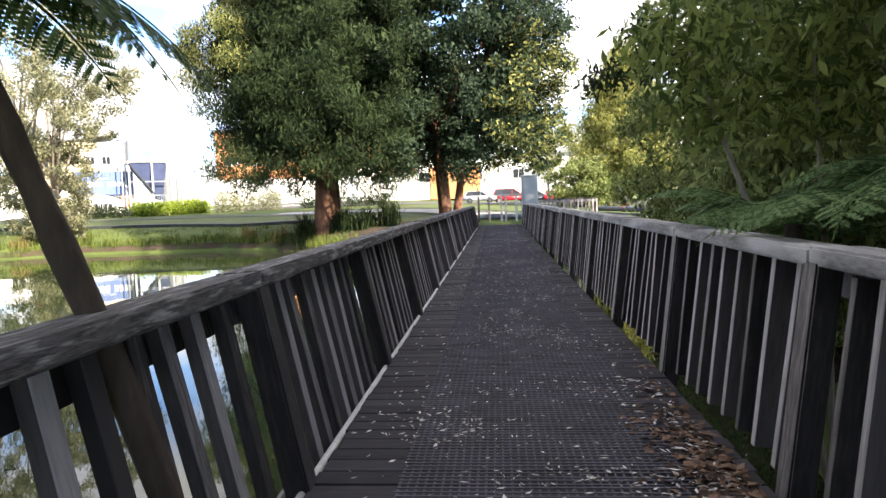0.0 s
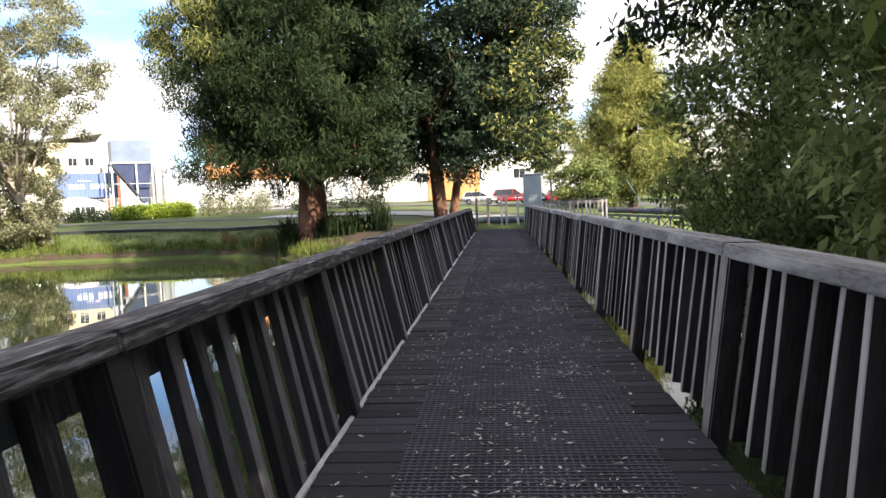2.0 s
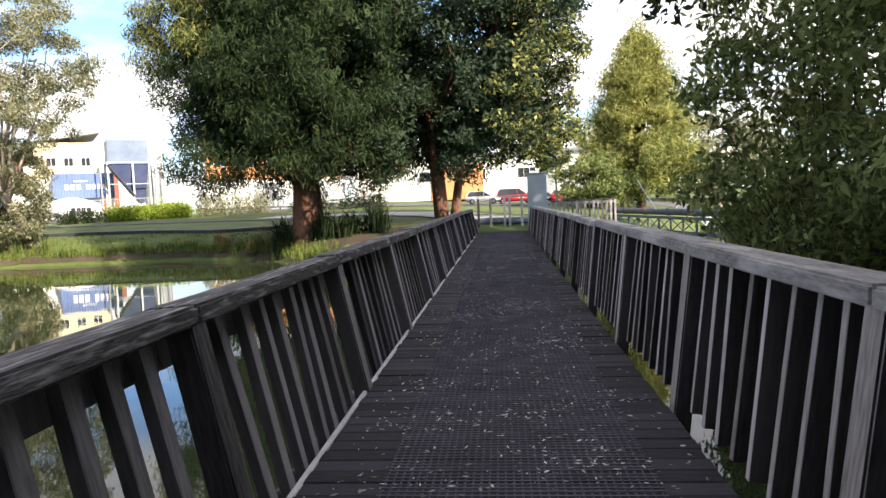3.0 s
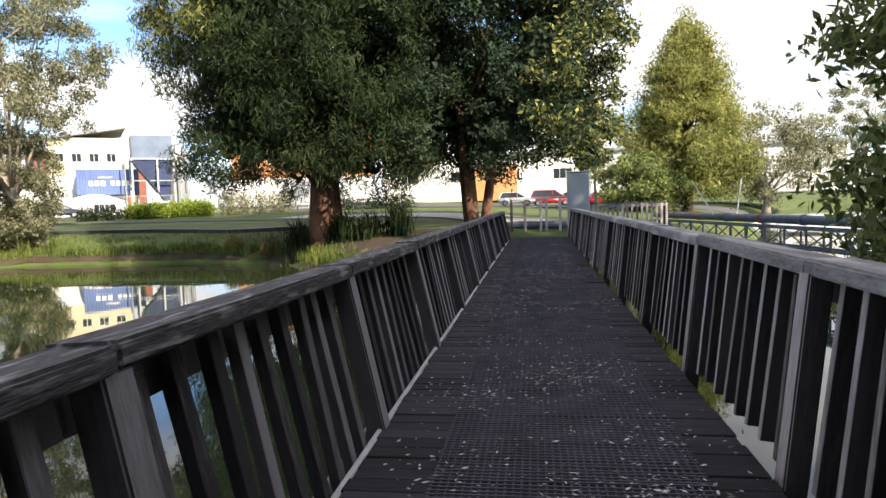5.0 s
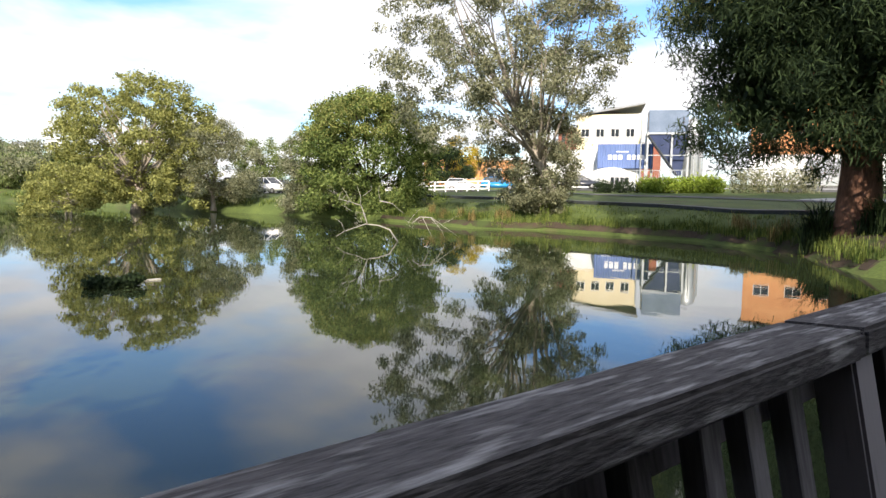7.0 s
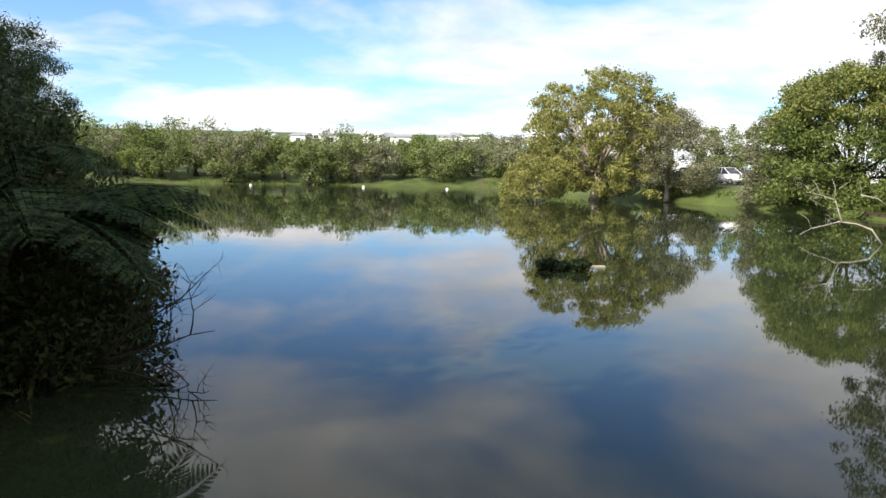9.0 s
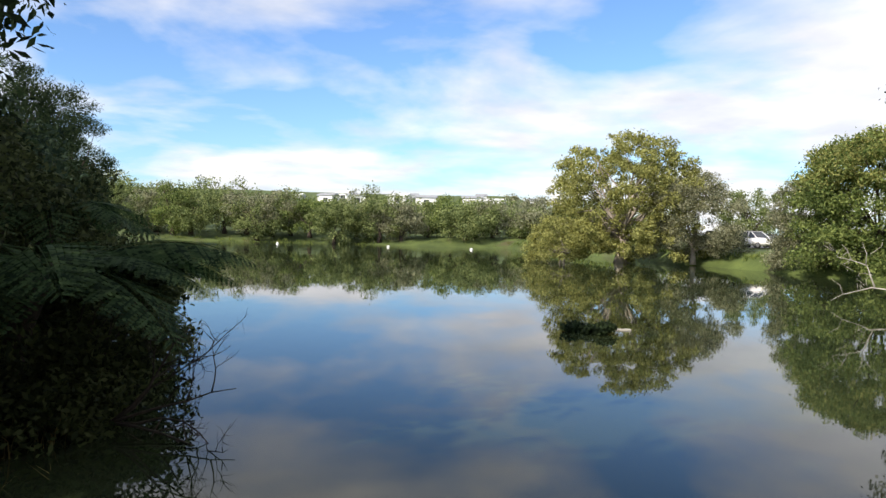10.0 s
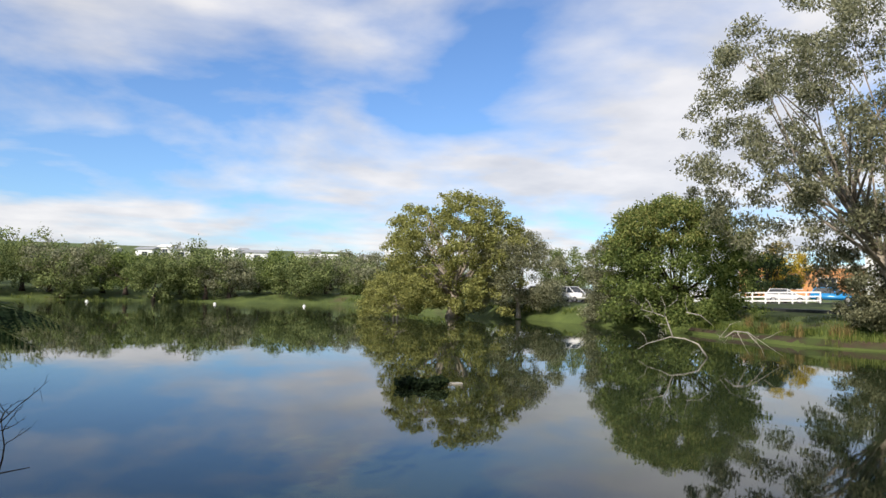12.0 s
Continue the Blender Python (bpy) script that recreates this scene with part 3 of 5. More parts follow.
tree_fern(-0.29, 0.1, -0.05, 2.2, (-0.78, -0.12), 1.1, 8, 31, "leaning tree fern with slim dark trunk at the rail", 0.042, -80, 220, 0.5, 0.1)
tree_fern(-9.7, 2.95, -1.7, 2.35, (0.25, 0.85), 3.4, 16, 32, "dark tree fern with long arching fronds over the water", 0.17, 8, 360, 0.5, 0.25, vary=0.4, pairs=34)
tree_fern(-12.5, 2.0, gz(-12.5, 2.0), 2.9, (0, 0.2), 2.3, 12, 33, "shaded tree fern among scrub on the bank", 0.16)
for k, (x, y, h, s) in enumerate(((2.75, 3.2, 0.75, 0), (3.3, 4.3, 0.6, 40), (3.0, 1.9, 0.8, 80), (3.6, 2.7, 1.0, 10))):
    tree_fern(x, y, gz(x, y), 0.3 + h - gz(x, y), (0, 0), 1.25, 13, 40 + k, "green ground fern with arching fronds behind the balustrade", 0.07, s, 360, 0.55, 0.55, name="fern", leaf=FERN)

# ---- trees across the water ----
# yellow-green leaves high on the left stand in for a sunlit patch
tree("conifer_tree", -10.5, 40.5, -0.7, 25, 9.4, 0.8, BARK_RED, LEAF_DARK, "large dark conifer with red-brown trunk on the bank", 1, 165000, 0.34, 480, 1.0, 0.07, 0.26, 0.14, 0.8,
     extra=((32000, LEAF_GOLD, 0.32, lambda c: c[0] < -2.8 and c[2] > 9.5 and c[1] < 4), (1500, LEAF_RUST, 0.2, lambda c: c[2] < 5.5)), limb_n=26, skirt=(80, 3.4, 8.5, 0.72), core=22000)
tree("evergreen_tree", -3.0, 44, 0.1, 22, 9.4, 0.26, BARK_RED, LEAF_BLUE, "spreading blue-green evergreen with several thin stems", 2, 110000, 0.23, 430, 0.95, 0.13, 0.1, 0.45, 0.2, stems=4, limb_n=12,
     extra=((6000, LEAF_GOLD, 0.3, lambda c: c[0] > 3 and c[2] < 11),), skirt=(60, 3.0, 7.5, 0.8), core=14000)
tree("gum_tree", -29.5, 44.0, -0.5, 20, 8.8, 0.32, BARK_PALE, LEAF_OLIVE, "tall open olive-grey tree leaning over the water", 3, 76000, 0.21, 360, 0.74, 0.14, 0.15, 0.4, 0.6, lean=(-2.8, -3.0), limb_n=30)
tree("shrub", -30.5, 43.0, -1.2, 3.6, 1.9, 0.06, BARK_PALE, LEAF_OLIVE, "grey-green shrub round the foot of a tree", 31, 12000, 0.16, 40, 0.5, 0.0, category="shrub", stems=3)
tree("shrub", -32.0, 44.2, -0.8, 8.5, 3.0, 0.1, BARK_PALE, LEAF_OLIVE, "tall grey-green shrub leaning over the water", 32, 19000, 0.18, 90, 0.6, 0.0, category="shrub", stems=3)
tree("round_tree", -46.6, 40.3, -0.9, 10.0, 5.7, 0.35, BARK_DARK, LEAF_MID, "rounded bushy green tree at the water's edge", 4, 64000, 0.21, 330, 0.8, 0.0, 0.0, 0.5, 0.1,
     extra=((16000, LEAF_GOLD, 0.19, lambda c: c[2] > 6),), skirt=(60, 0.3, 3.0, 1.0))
tree("round_tree", -51.8, 38.8, -1.0, 7.6, 3.4, 0.2, BARK_DARK, LEAF_OLIVE, "lower grey-green tree at the water's edge", 41, 32000, 0.17, 110, 0.7, 0.0, 0.0, 0.5, 0.1, skirt=(30, 0.2, 2.2, 1.0))
tree("plane_tree", -67, 28, -1.1, 12.4, 7.6, 0.5, BARK_PALE, LEAF_GOLD, "broad autumn plane tree turning yellow-green", 5, 66000, 0.22, 400, 0.7, 0.0, 0.0, 0.6, 0.1, limb_n=60, skirt=(50, 0.3, 3.5, 1.0))
tree("plane_tree", -63.5, 21.5, -1.4, 4.4, 3.4, 0.1, BARK_PALE, LEAF_GOLD, "low yellow-green branches hanging to the water", 51, 14000, 0.2, 50, 0.7, 0.0, stems=2, skirt=(20, 0.2, 1.4, 1.0))
tree("shrub", -64, 34.0, -0.9, 8.2, 4.6, 0.2, BARK_PALE, LEAF_OLIVE, "grey-green broadleaf tree beside the plane tree", 52, 40000, 0.19, 110, 0.85, 0.0, category="tree", skirt=(25, 0.3, 2.5, 1.0))
tree("shore_tree", -96, 54.8, 0.0, 8.2, 4.6, 0.3, BARK_DARK, LEAF_BUSH, "dark rounded tree behind the parked cars", 53, 14000, 0.28, 60, 1.1, 0.05)
tree("autumn_tree", -72, 73, 0.6, 7.5, 3.4, 0.2, BARK_DARK, LEAF_YELLOW, "small bright yellow autumn tree", 54, 8000, 0.26, 40, 0.8, 0.1)
tree("dark_tree", -68, 67, 0.5, 6.0, 3.6, 0.2, BARK_DARK, LEAF_DARK, "dark dense evergreen beside a yellow tree", 55, 9000, 0.26, 40, 0.9, 0.1, category="tree")
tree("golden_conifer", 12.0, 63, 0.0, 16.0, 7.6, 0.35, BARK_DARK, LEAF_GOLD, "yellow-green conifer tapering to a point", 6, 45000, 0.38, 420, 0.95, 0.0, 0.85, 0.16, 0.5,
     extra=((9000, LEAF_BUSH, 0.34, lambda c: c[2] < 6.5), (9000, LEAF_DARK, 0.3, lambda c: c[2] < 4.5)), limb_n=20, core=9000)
tree("low_conifer", 7.6, 60.5, gz(7.6, 60.5), 4.2, 3.2, 0.1, BARK_DARK, LEAF_BUSH, "low spreading conifer skirt under a golden tree", 61, 16000, 0.24, 60, 0.8, 0.0, category="shrub", stems=3)
tree("willow_tree", 28, 96, -0.6, 13, 8.5, 0.4, BARK_PALE, LEAF_OLIVE, "pale grey-green willow beside the far water", 7, 26000, 0.4, 100, 1.4, 0.05, 0.0, 0.3, 0.6)
tree("gum_tree", 78, 186, 0, 30, 8.5, 0.5, BARK_PALE, LEAF_OLIVE, "tall airy gum tree on the skyline", 8, 14000, 0.5, 60, 1.5, 0.35, 0.0, 0.4, 0.2)
tree("street_tree", 5.5, 72, 1.2, 9, 3.2, 0.12, BARK_PALE, LEAF_GOLD, "young light green street tree", 9, 9000, 0.24, 50, 0.7, 0.35, 0.0, 0.5, 0.1)
tree("bank_tree", 13.2, 21.5, -2.2, 8.5, 2.8, 0.12, BARK_DARK, LEAF_DARK, "dark leafy tree leaning from the inlet bank", 10, 16000, 0.17, 60, 0.6, 0.15, 0.0, 0.4, 0.4, lean=(0.6, 0), category="tree")
# belt along the far shore: a front row and a taller back row
for k in range(30):
    a = k / 29
    x, y = -118 - 3 * math.sin(k * 1.7) + 5 * a, -52 + 92 * a + 1.2 * math.sin(k * 5.1)
    tree("shore_tree", x, y, gz(x, y), 5.7 + 0.7 * math.sin(k * 2.3) + 2.6 * (1 - a) ** 1.5, 4.4 + 0.7 * math.sin(k * 3.1), 0.3, BARK_DARK, (LEAF_BUSH, LEAF_BUSH, LEAF_MID, LEAF_OLIVE, LEAF_BUSH, LEAF_BUSH, LEAF_OLIVE)[(k * 5) % 7],
         "rounded green tree on the far shore", 100 + k, 5200, 0.31, 46, 1.15, 0.02, 0.0, 0.6, 0.1, group="far shore trees", limb_n=5)
for k in range(22):
    a = k / 21
    x, y = -134 - 5 * math.sin(k * 2.1), -62 + 118 * a
    tree("shore_tree", x, y, gz(x, y), 6.4 + 1.3 * math.sin(k * 1.3) + 4.5 * (1 - a) ** 2, 4.8, 0.3, BARK_DARK, (LEAF_BUSH, LEAF_OLIVE, LEAF_BUSH)[k % 3],
         "dark green tree behind the far shore", 140 + k, 2500, 0.46, 30, 1.5, 0.05, 0.0, 0.5, 0.1, group="far hill trees", limb_n=4)
for k in range(5):
    x, y = -46 - 9 * k, -19 - 3.2 * k
    tree("pine_tree", x - 6, y - 4, gz(x, y), 14 + 2 * math.sin(k * 2.6), 4.4, 0.35, BARK_DARK, LEAF_DARK, "tall dark pine with layered crown on the shore", 170 + k, 10000, 0.34, 55, 1.0, 0.3, 0.1, 0.25, 0.1, group="shore pines", limb_n=16)
for k in range(9):
    x, y = -20 - 8.2 * k, -6.5 - 3.4 * k
    tree("bank_shrub", x, y, gz(x, y), 5.5 + 1.2 * math.sin(k * 2.2), 3.6, 0.12, BARK_DARK, (LEAF_DARK, LEAF_BLUE)[k % 2], "dark scrubby tree along the shaded bank", 180 + k, 5000, 0.3, 40, 0.9, 0.0, category="tree", group="bank scrub", limb_n=6)

# ---- grove on the near bank, added to shade the bridge ----
# mostly out-of-view trees, placed to block the sun over bridge and scrub
for k, (x, y, h, s) in enumerate(((-6.5, 0.6, 14, 4.2), (-3.2, -3.2, 13, 3.8), (-10.5, -2.5, 13, 4.2), (-0.8, -8, 13, 4.2), (-15, -6, 12, 4), (-5, -8, 14, 4.5), (5.5, -7, 12, 4), (-20, -10, 13, 4.5), (11.5, 4.0, 17, 4.4), (13.5, 8.0, 19, 4.8), (9.5, -1.0, 17, 4.6), (17.5, 11.0, 20, 5.0), (15.5, 4.0, 20, 5.0), (20.5, 14.0, 24, 6.0), (19.5, 8.5, 23, 5.5), (24, 15, 26, 6.5), (7.2, -3.6, 13, 3.8), (9.5, -5.0, 15, 4.2), (27, 19, 27, 6.5), (-13, -3.0, 16, 4.0), (-9.0, -1.0, 13, 4.0), (-18, -5, 17, 4.2))):
    tree("shade_tree", x, y, gz(x, y), h, s, 0.28, BARK_DARK, LEAF_DARK, "tall dark evergreen added, mostly out of view, to shade the bridge", 190 + k, 5000, 0.6 if x > 5 else 0.38, 110, 1.1, 0.2, 0.0, 0.4, 0.3, category="tree", group="bank grove", limb_n=10)
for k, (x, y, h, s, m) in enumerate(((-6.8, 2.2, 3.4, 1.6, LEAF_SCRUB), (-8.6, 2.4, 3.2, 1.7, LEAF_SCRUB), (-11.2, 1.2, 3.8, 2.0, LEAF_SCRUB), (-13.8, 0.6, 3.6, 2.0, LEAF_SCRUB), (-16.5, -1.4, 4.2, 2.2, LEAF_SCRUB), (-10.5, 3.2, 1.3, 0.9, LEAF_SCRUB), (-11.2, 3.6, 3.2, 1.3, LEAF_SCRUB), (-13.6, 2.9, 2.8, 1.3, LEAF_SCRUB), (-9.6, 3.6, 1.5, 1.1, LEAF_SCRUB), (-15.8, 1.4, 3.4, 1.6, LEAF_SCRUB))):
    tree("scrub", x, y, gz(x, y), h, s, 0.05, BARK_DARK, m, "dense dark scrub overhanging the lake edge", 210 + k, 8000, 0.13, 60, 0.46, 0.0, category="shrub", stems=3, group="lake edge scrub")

# ---- bush beside the bridge ----
for k, (x, y, h, s, m) in enumerate(((5.2, 4.5, 8.0, 2.5, LEAF_BUSH), (5.6, 8.2, 7.5, 2.3, LEAF_BUSH), (5.0, 0.8, 7.5, 2.3, LEAF_BUSH), (6.0, 11.4, 6.6, 2.0, LEAF_BUSH), (7.6, 6.4, 9.0, 3.0, LEAF_BUSH), (4.6, 6.4, 4.0, 1.5, LEAF_BUSH), (4.9, 12.9, 7.6, 1.75, LEAF_BUSH), (5.6, 15.0, 3.0, 1.3, LEAF_BUSH), (8.6, 10.0, 10.0, 2.8, LEAF_BUSH), (7.2, 2.4, 10.0, 2.8, LEAF_BUSH))):
    tree("bush_tree", x, y, max(gz(x, y), -1.6), h, s, 0.06, BARK_DARK, m, "dense dark green bush overhanging the bridge side", 200 + k, 20000, 0.14, 130, 0.46, 0.0, 0.0, 0.36, 0.5, stems=4, category="bush", group="bushes beside the bridge", limb_n=8)
rngs = np.random.default_rng(77)
for k, (x, y, dx, dy, h) in enumerate(((3.3, 3.4, -1.1, 0.6, 4.2), (3.9, 2.6, -0.9, 0.2, 4.6), (3.6, 4.4, -0.6, -0.9, 4.0), (4.2, 3.4, 0.3, 0.5, 4.8))):
    bm = bmesh.new()
    tube(bm, [(0, 0, -0.3), (dx * 0.3, dy * 0.3, h * 0.35), (dx * 0.65, dy * 0.65, h * 0.7), (dx, dy, h)], [0.035, 0.03, 0.024, 0.012], 7)
    sap = empty("sapling", x, y, gz(x, y), label="slender leaning pale sapling in the bush", category="sapling", group="saplings")
    part("stem", bm, BARK_PALE, sap, smooth=True)
    v, f = leaf_cloud(rngs, [(dx, dy, h), (dx * 0.85, dy * 0.9, h * 0.86)], [0.6, 0.5], 1200, 0.14, 0.3, 0.6)
    mesh_np("crown", v, f, LEAF_MID, sap)
# branch reaching out over the balustrade
br = empty("overhanging_branch", 4.9, 9.0, 3.2, label="leafy branch hanging over the balustrade", category="branch")
bm = bmesh.new()
tube(bm, [(0, 0, 0), (-1.0, 0.2, 0.35), (-2.0, 0.3, 0.3), (-2.9, 0.3, 0.0)], [0.05, 0.035, 0.022, 0.008], 6)
part("limb", bm, BARK_DARK, br, smooth=True)
v, f = leaf_cloud(rngs, [(-1.1, 0.2, 0.3), (-1.8, 0.3, 0.2), (-2.4, 0.35, 0.0), (-2.8, 0.2, -0.15), (-2.0, -0.2, 0.5)], [0.6, 0.55, 0.45, 0.4, 0.5], 1300, 0.12, 0.36, 0.9, 0.1)
mesh_np("foliage", v, f, LEAF_DARK, br)

# bare twigs leaning from the bank over the water
twg = empty("bare_branch", -9.6, 4.7, -1.35, label="thin dark bare branch reaching over the water", category="branch")
rgt = np.random.default_rng(91)


def twig(p, d, ln, r, depth):
    pts = [Vector(p)]
    for k in range(5):
        d = (d + Vector(rgt.normal(size=3)) * 0.22 + Vector((0, 0, 0.03))).normalized()
        pts.append(pts[-1] + d * ln / 5)
    bm = bmesh.new(); tube(bm, pts, [r, r * 0.85, r * 0.7, r * 0.55, r * 0.4, r * 0.2], 5)
    part("twig", bm, BARK_DARK, twg, smooth=True)
    if depth:
        for k in (2, 3, 4):
            twig(pts[k], (d + Vector(rgt.normal(size=3)) * 0.7).normalized(), ln * 0.5, r * 0.5, depth - 1)


for d in ((-0.25, 0.75, 0.55), (0.25, 0.95, 0.12), (-0.1, 0.95, 0.35), (-0.45, 0.6, 0.8), (0.35, 0.9, -0.02)):
    twig((0, 0, 0), Vector(d).normalized(), 1.7, 0.026, 3)


# ---- plain materials for built things ----
WHITE = material("white_paint", (0.66, 0.66, 0.64), (0.84, 0.84, 0.82), 0.8, 14, 0.6, 0.1, stain=(0.52, 0.50, 0.46), stain_at=(0.6, 0.8))
YELLOW = material("yellow_wall", (0.70, 0.58, 0.36), (0.80, 0.70, 0.48), 0.7, 14, 0.7, 0.1)
ORANGE = material("orange_wall", (0.52, 0.22, 0.09), (0.68, 0.34, 0.15), 0.7, 14, 0.7, 0.1)
BRICK = material("red_brown_cladding", (0.18, 0.06, 0.04), (0.32, 0.12, 0.08), 1.5, 14, 0.8, 0.2)
BLUE = material("blue_painted_steel", (0.09, 0.14, 0.30), (0.15, 0.22, 0.42), 1, 20, 0.5, 0.1)
NAVY = material("dark_blue_steel", (0.03, 0.045, 0.10), (0.08, 0.10, 0.19), 1, 20, 0.55, 0.1)
STEEL_DIM = material("slate_blue_steel", (0.10, 0.14, 0.20), (0.18, 0.23, 0.31), 1, 20, 0.5, 0.1)
GALV = material("galvanised_steel", (0.34, 0.36, 0.37), (0.52, 0.54, 0.55), 4, 30, 0.45, 0.1, metal=0.5)
CABINET = material("grey_green_cabinet", (0.26, 0.30, 0.31), (0.36, 0.40, 0.41), 2, 30, 0.55, 0.1)
ASPHALT = material("asphalt", (0.06, 0.06, 0.058), (0.12, 0.12, 0.115), 0.8, 30, 0.9, 0.3)
CONCRETE = material("pale_concrete", (0.30, 0.29, 0.27), (0.46, 0.45, 0.42), 0.8, 20, 0.9, 0.2)
EDGING = material("black_edging", (0.02, 0.024, 0.026), (0.06, 0.066, 0.07), 3, 30, 0.6, 0.2)
ROOF = material("grey_roof", (0.22, 0.23, 0.24), (0.36, 0.37, 0.38), 1, 20, 0.6, 0.1)
TYRE = material("tyre_rubber", (0.015, 0.015, 0.015), (0.04, 0.04, 0.04), 10, 60, 0.9, 0.1)
RIM = material("alloy_rim", (0.4, 0.4, 0.41), (0.6, 0.6, 0.61), 10, 60, 0.35, 0, metal=0.8)
LAMP_RED = material("tail_lamp_red", (0.30, 0.01, 0.01), (0.45, 0.02, 0.02), 10, 60, 0.3, 0)
LAMP_CLEAR = material("headlamp_lens", (0.55, 0.56, 0.58), (0.75, 0.76, 0.78), 10, 60, 0.2, 0)
PIPE_BLUE = material("blue_grey_pipe", (0.05, 0.065, 0.09), (0.17, 0.20, 0.25), 2.5, 25, 0.6, 0.2, stain=(0.16, 0.11, 0.08), stain_at=(0.55, 0.7))
SIGN = material("white_lettering", (0.75, 0.75, 0.75), (0.85, 0.85, 0.85), 5, 40, 0.6, 0)
GLASS = bpy.data.materials.new("dark_glass")
GLASS.use_nodes = True
gb = GLASS.node_tree.nodes["Principled BSDF"]
gb.inputs["Base Color"].default_value, gb.inputs["Roughness"].default_value = (0.03, 0.035, 0.04, 1), 0.08


def paint(name, c):
    return material(name, tuple(q * 0.85 for q in c), c, 2, 40, 0.25, 0, spec=0.5)


PAINTS = {"white": paint("white_car_paint", (0.75, 0.75, 0.75)), "red": paint("red_car_paint", (0.35, 0.02, 0.03)), "dark": paint("dark_car_paint", (0.04, 0.045, 0.06)),
          "silver": paint("silver_car_paint", (0.45, 0.46, 0.48)), "blue": paint("blue_car_paint", (0.02, 0.25, 0.55))}


def strip(name, line, width, mat, label, category, lift=0.03, height=0.0, kind="structure"):
    """A band of given width along a line, following the ground."""
    pts = []
    for (ax, ay), (bx_, by_) in zip(line, line[1:]):
        n = max(2, int(math.hypot(bx_ - ax, by_ - ay) / 0.8))
        pts += [Vector((ax + (bx_ - ax) * i / n, ay + (by_ - ay) * i / n)) for i in range(n)]
    pts.append(Vector(line[-1]))
    cols = max(2, int(width / 0.7) + 1)
    bm = bmesh.new()
    rows = []
    for i, p in enumerate(pts):
        d = (pts[min(i + 1, len(pts) - 1)] - pts[max(i - 1, 0)]).normalized()
        nrm = Vector((-d.y, d.x))
        r = []
        for c in range(cols):
            q = p + nrm * width * (c / (cols - 1) - 0.5)
            r.append(bm.verts.new((q.x, q.y, gz(q.x, q.y) + lift + height)))
        if height:
            for s in (0, -1):
                c0 = r[s].co
                e = bm.verts.new((c0.x, c0.y, c0.z - height - 0.15))
                r = [e] + r if s == 0 else r + [e]
        rows.append(r)
    for a, b in zip(rows, rows[1:]):
        for k in range(len(a) - 1):
            bm.faces.new((a[k], a[k + 1], b[k + 1], b[k]))
    bmesh.ops.recalc_face_normals(bm, faces=bm.faces[:])
    return tagged(part(name, bm, mat), label, category, kind=kind)


EDGE = [(-47, 46.5), (-40, 46.8), (-34, 47.2), (-29, 47.6), (-24, 47.4), (-18, 46.4), (-11, 45.0), (-8, 44)]
strip("lawn_edging", EDGE, 0.35, EDGING, "low black edging between lawn and grassy bank", "edging", 0.0, 0.22)
strip("path", [(x - 1.2, y + 11.0) for x, y in EDGE], 1.9, ASPHALT, "grey asphalt path across the lawn", "path", 0.05)
strip("path", [(0.0, 41), (-4, 50), (-10, 57), (-20, 60)], 3.4, CONCRETE, "pale concrete path leaving the bridge end", "path", 0.07)
strip("road", [(-30, 78), (0, 82), (40, 84)], 16, ASPHALT, "asphalt street with parked cars", "road", 0.06)
strip("road", [(-90, 47), (-68, 47), (-56, 62), (-45, 68), (-33, 72)], 8, ASPHALT, "asphalt car park lane behind the trees", "road", 0.05)

EARTH = material("bare_bank_earth", (0.03, 0.022, 0.015), (0.085, 0.06, 0.042), 1.2, 14, 0.95, 0.8, 0.06, stain=(0.05, 0.07, 0.02), stain_at=(0.5, 0.65))
strip("bank_earth", [(-44, 39.5), (-33, 39.6), (-29.4, 42.4), (-19, 43.0), (-12.2, 40.0), (-8, 34.6), (-3, 33.6)], 0.45, EARTH, "bare brown earth at the foot of the bank", "bank", 0.03)

strip("bank_earth", [(-13, 41.2), (-8, 37.6), (-1.2, 36.4)], 4.6, EARTH, "bare brown earth under the conifer beside the bridge", "bank", 0.04)

# ---- hedges ----
rngh = np.random.default_rng(91)


def hedge(line, h, w, mat, label, n, size):
    ob = empty("hedge", line[0][0], line[0][1], gz(*line[0]), label=label, category="hedge")
    cs = []
    for (ax, ay), (bx_, by_) in zip(line, line[1:]):
        m = max(2, int(math.hypot(bx_ - ax, by_ - ay) / 0.6))
        for i in range(m):
            x, y = ax + (bx_ - ax) * i / m, ay + (by_ - ay) * i / m
            cs.append((x - line[0][0] + rngh.normal() * 0.15, y - line[0][1] + rngh.normal() * 0.15, gz(x, y) - gz(*line[0]) + h * 0.45))
    v, f = leaf_cloud(rngh, cs, np.tile([[0.8, w, h * 0.6]], (len(cs), 1)) * (0.85 + 0.3 * rngh.random((len(cs), 1))), n, size, 0.35, 0.0, 0.3)
    mesh_np("foliage", v, f, mat, ob)
    return ob


hedge([(-39.5, 61.5), (-36.4, 63.4)], 1.2, 0.8, LEAF_DARK, "clipped dark green hedge along the fence", 3500, 0.2)
hedge([(-36.0, 63.6), (-30.0, 67.0)], 1.45, 0.9, LEAF_LIME, "bright yellow-green strappy hedge in sun", 7000, 0.3)
hedge([(-29.4, 67.2), (-23, 70)], 2.2, 0.9, LEAF_OLIVE, "straggly olive hedge below the fence", 5000, 0.24)
hedge([(-21, 70.5), (-12, 73)], 1.3, 0.8, LEAF_DARK, "low dark hedge by the street", 4000, 0.24)


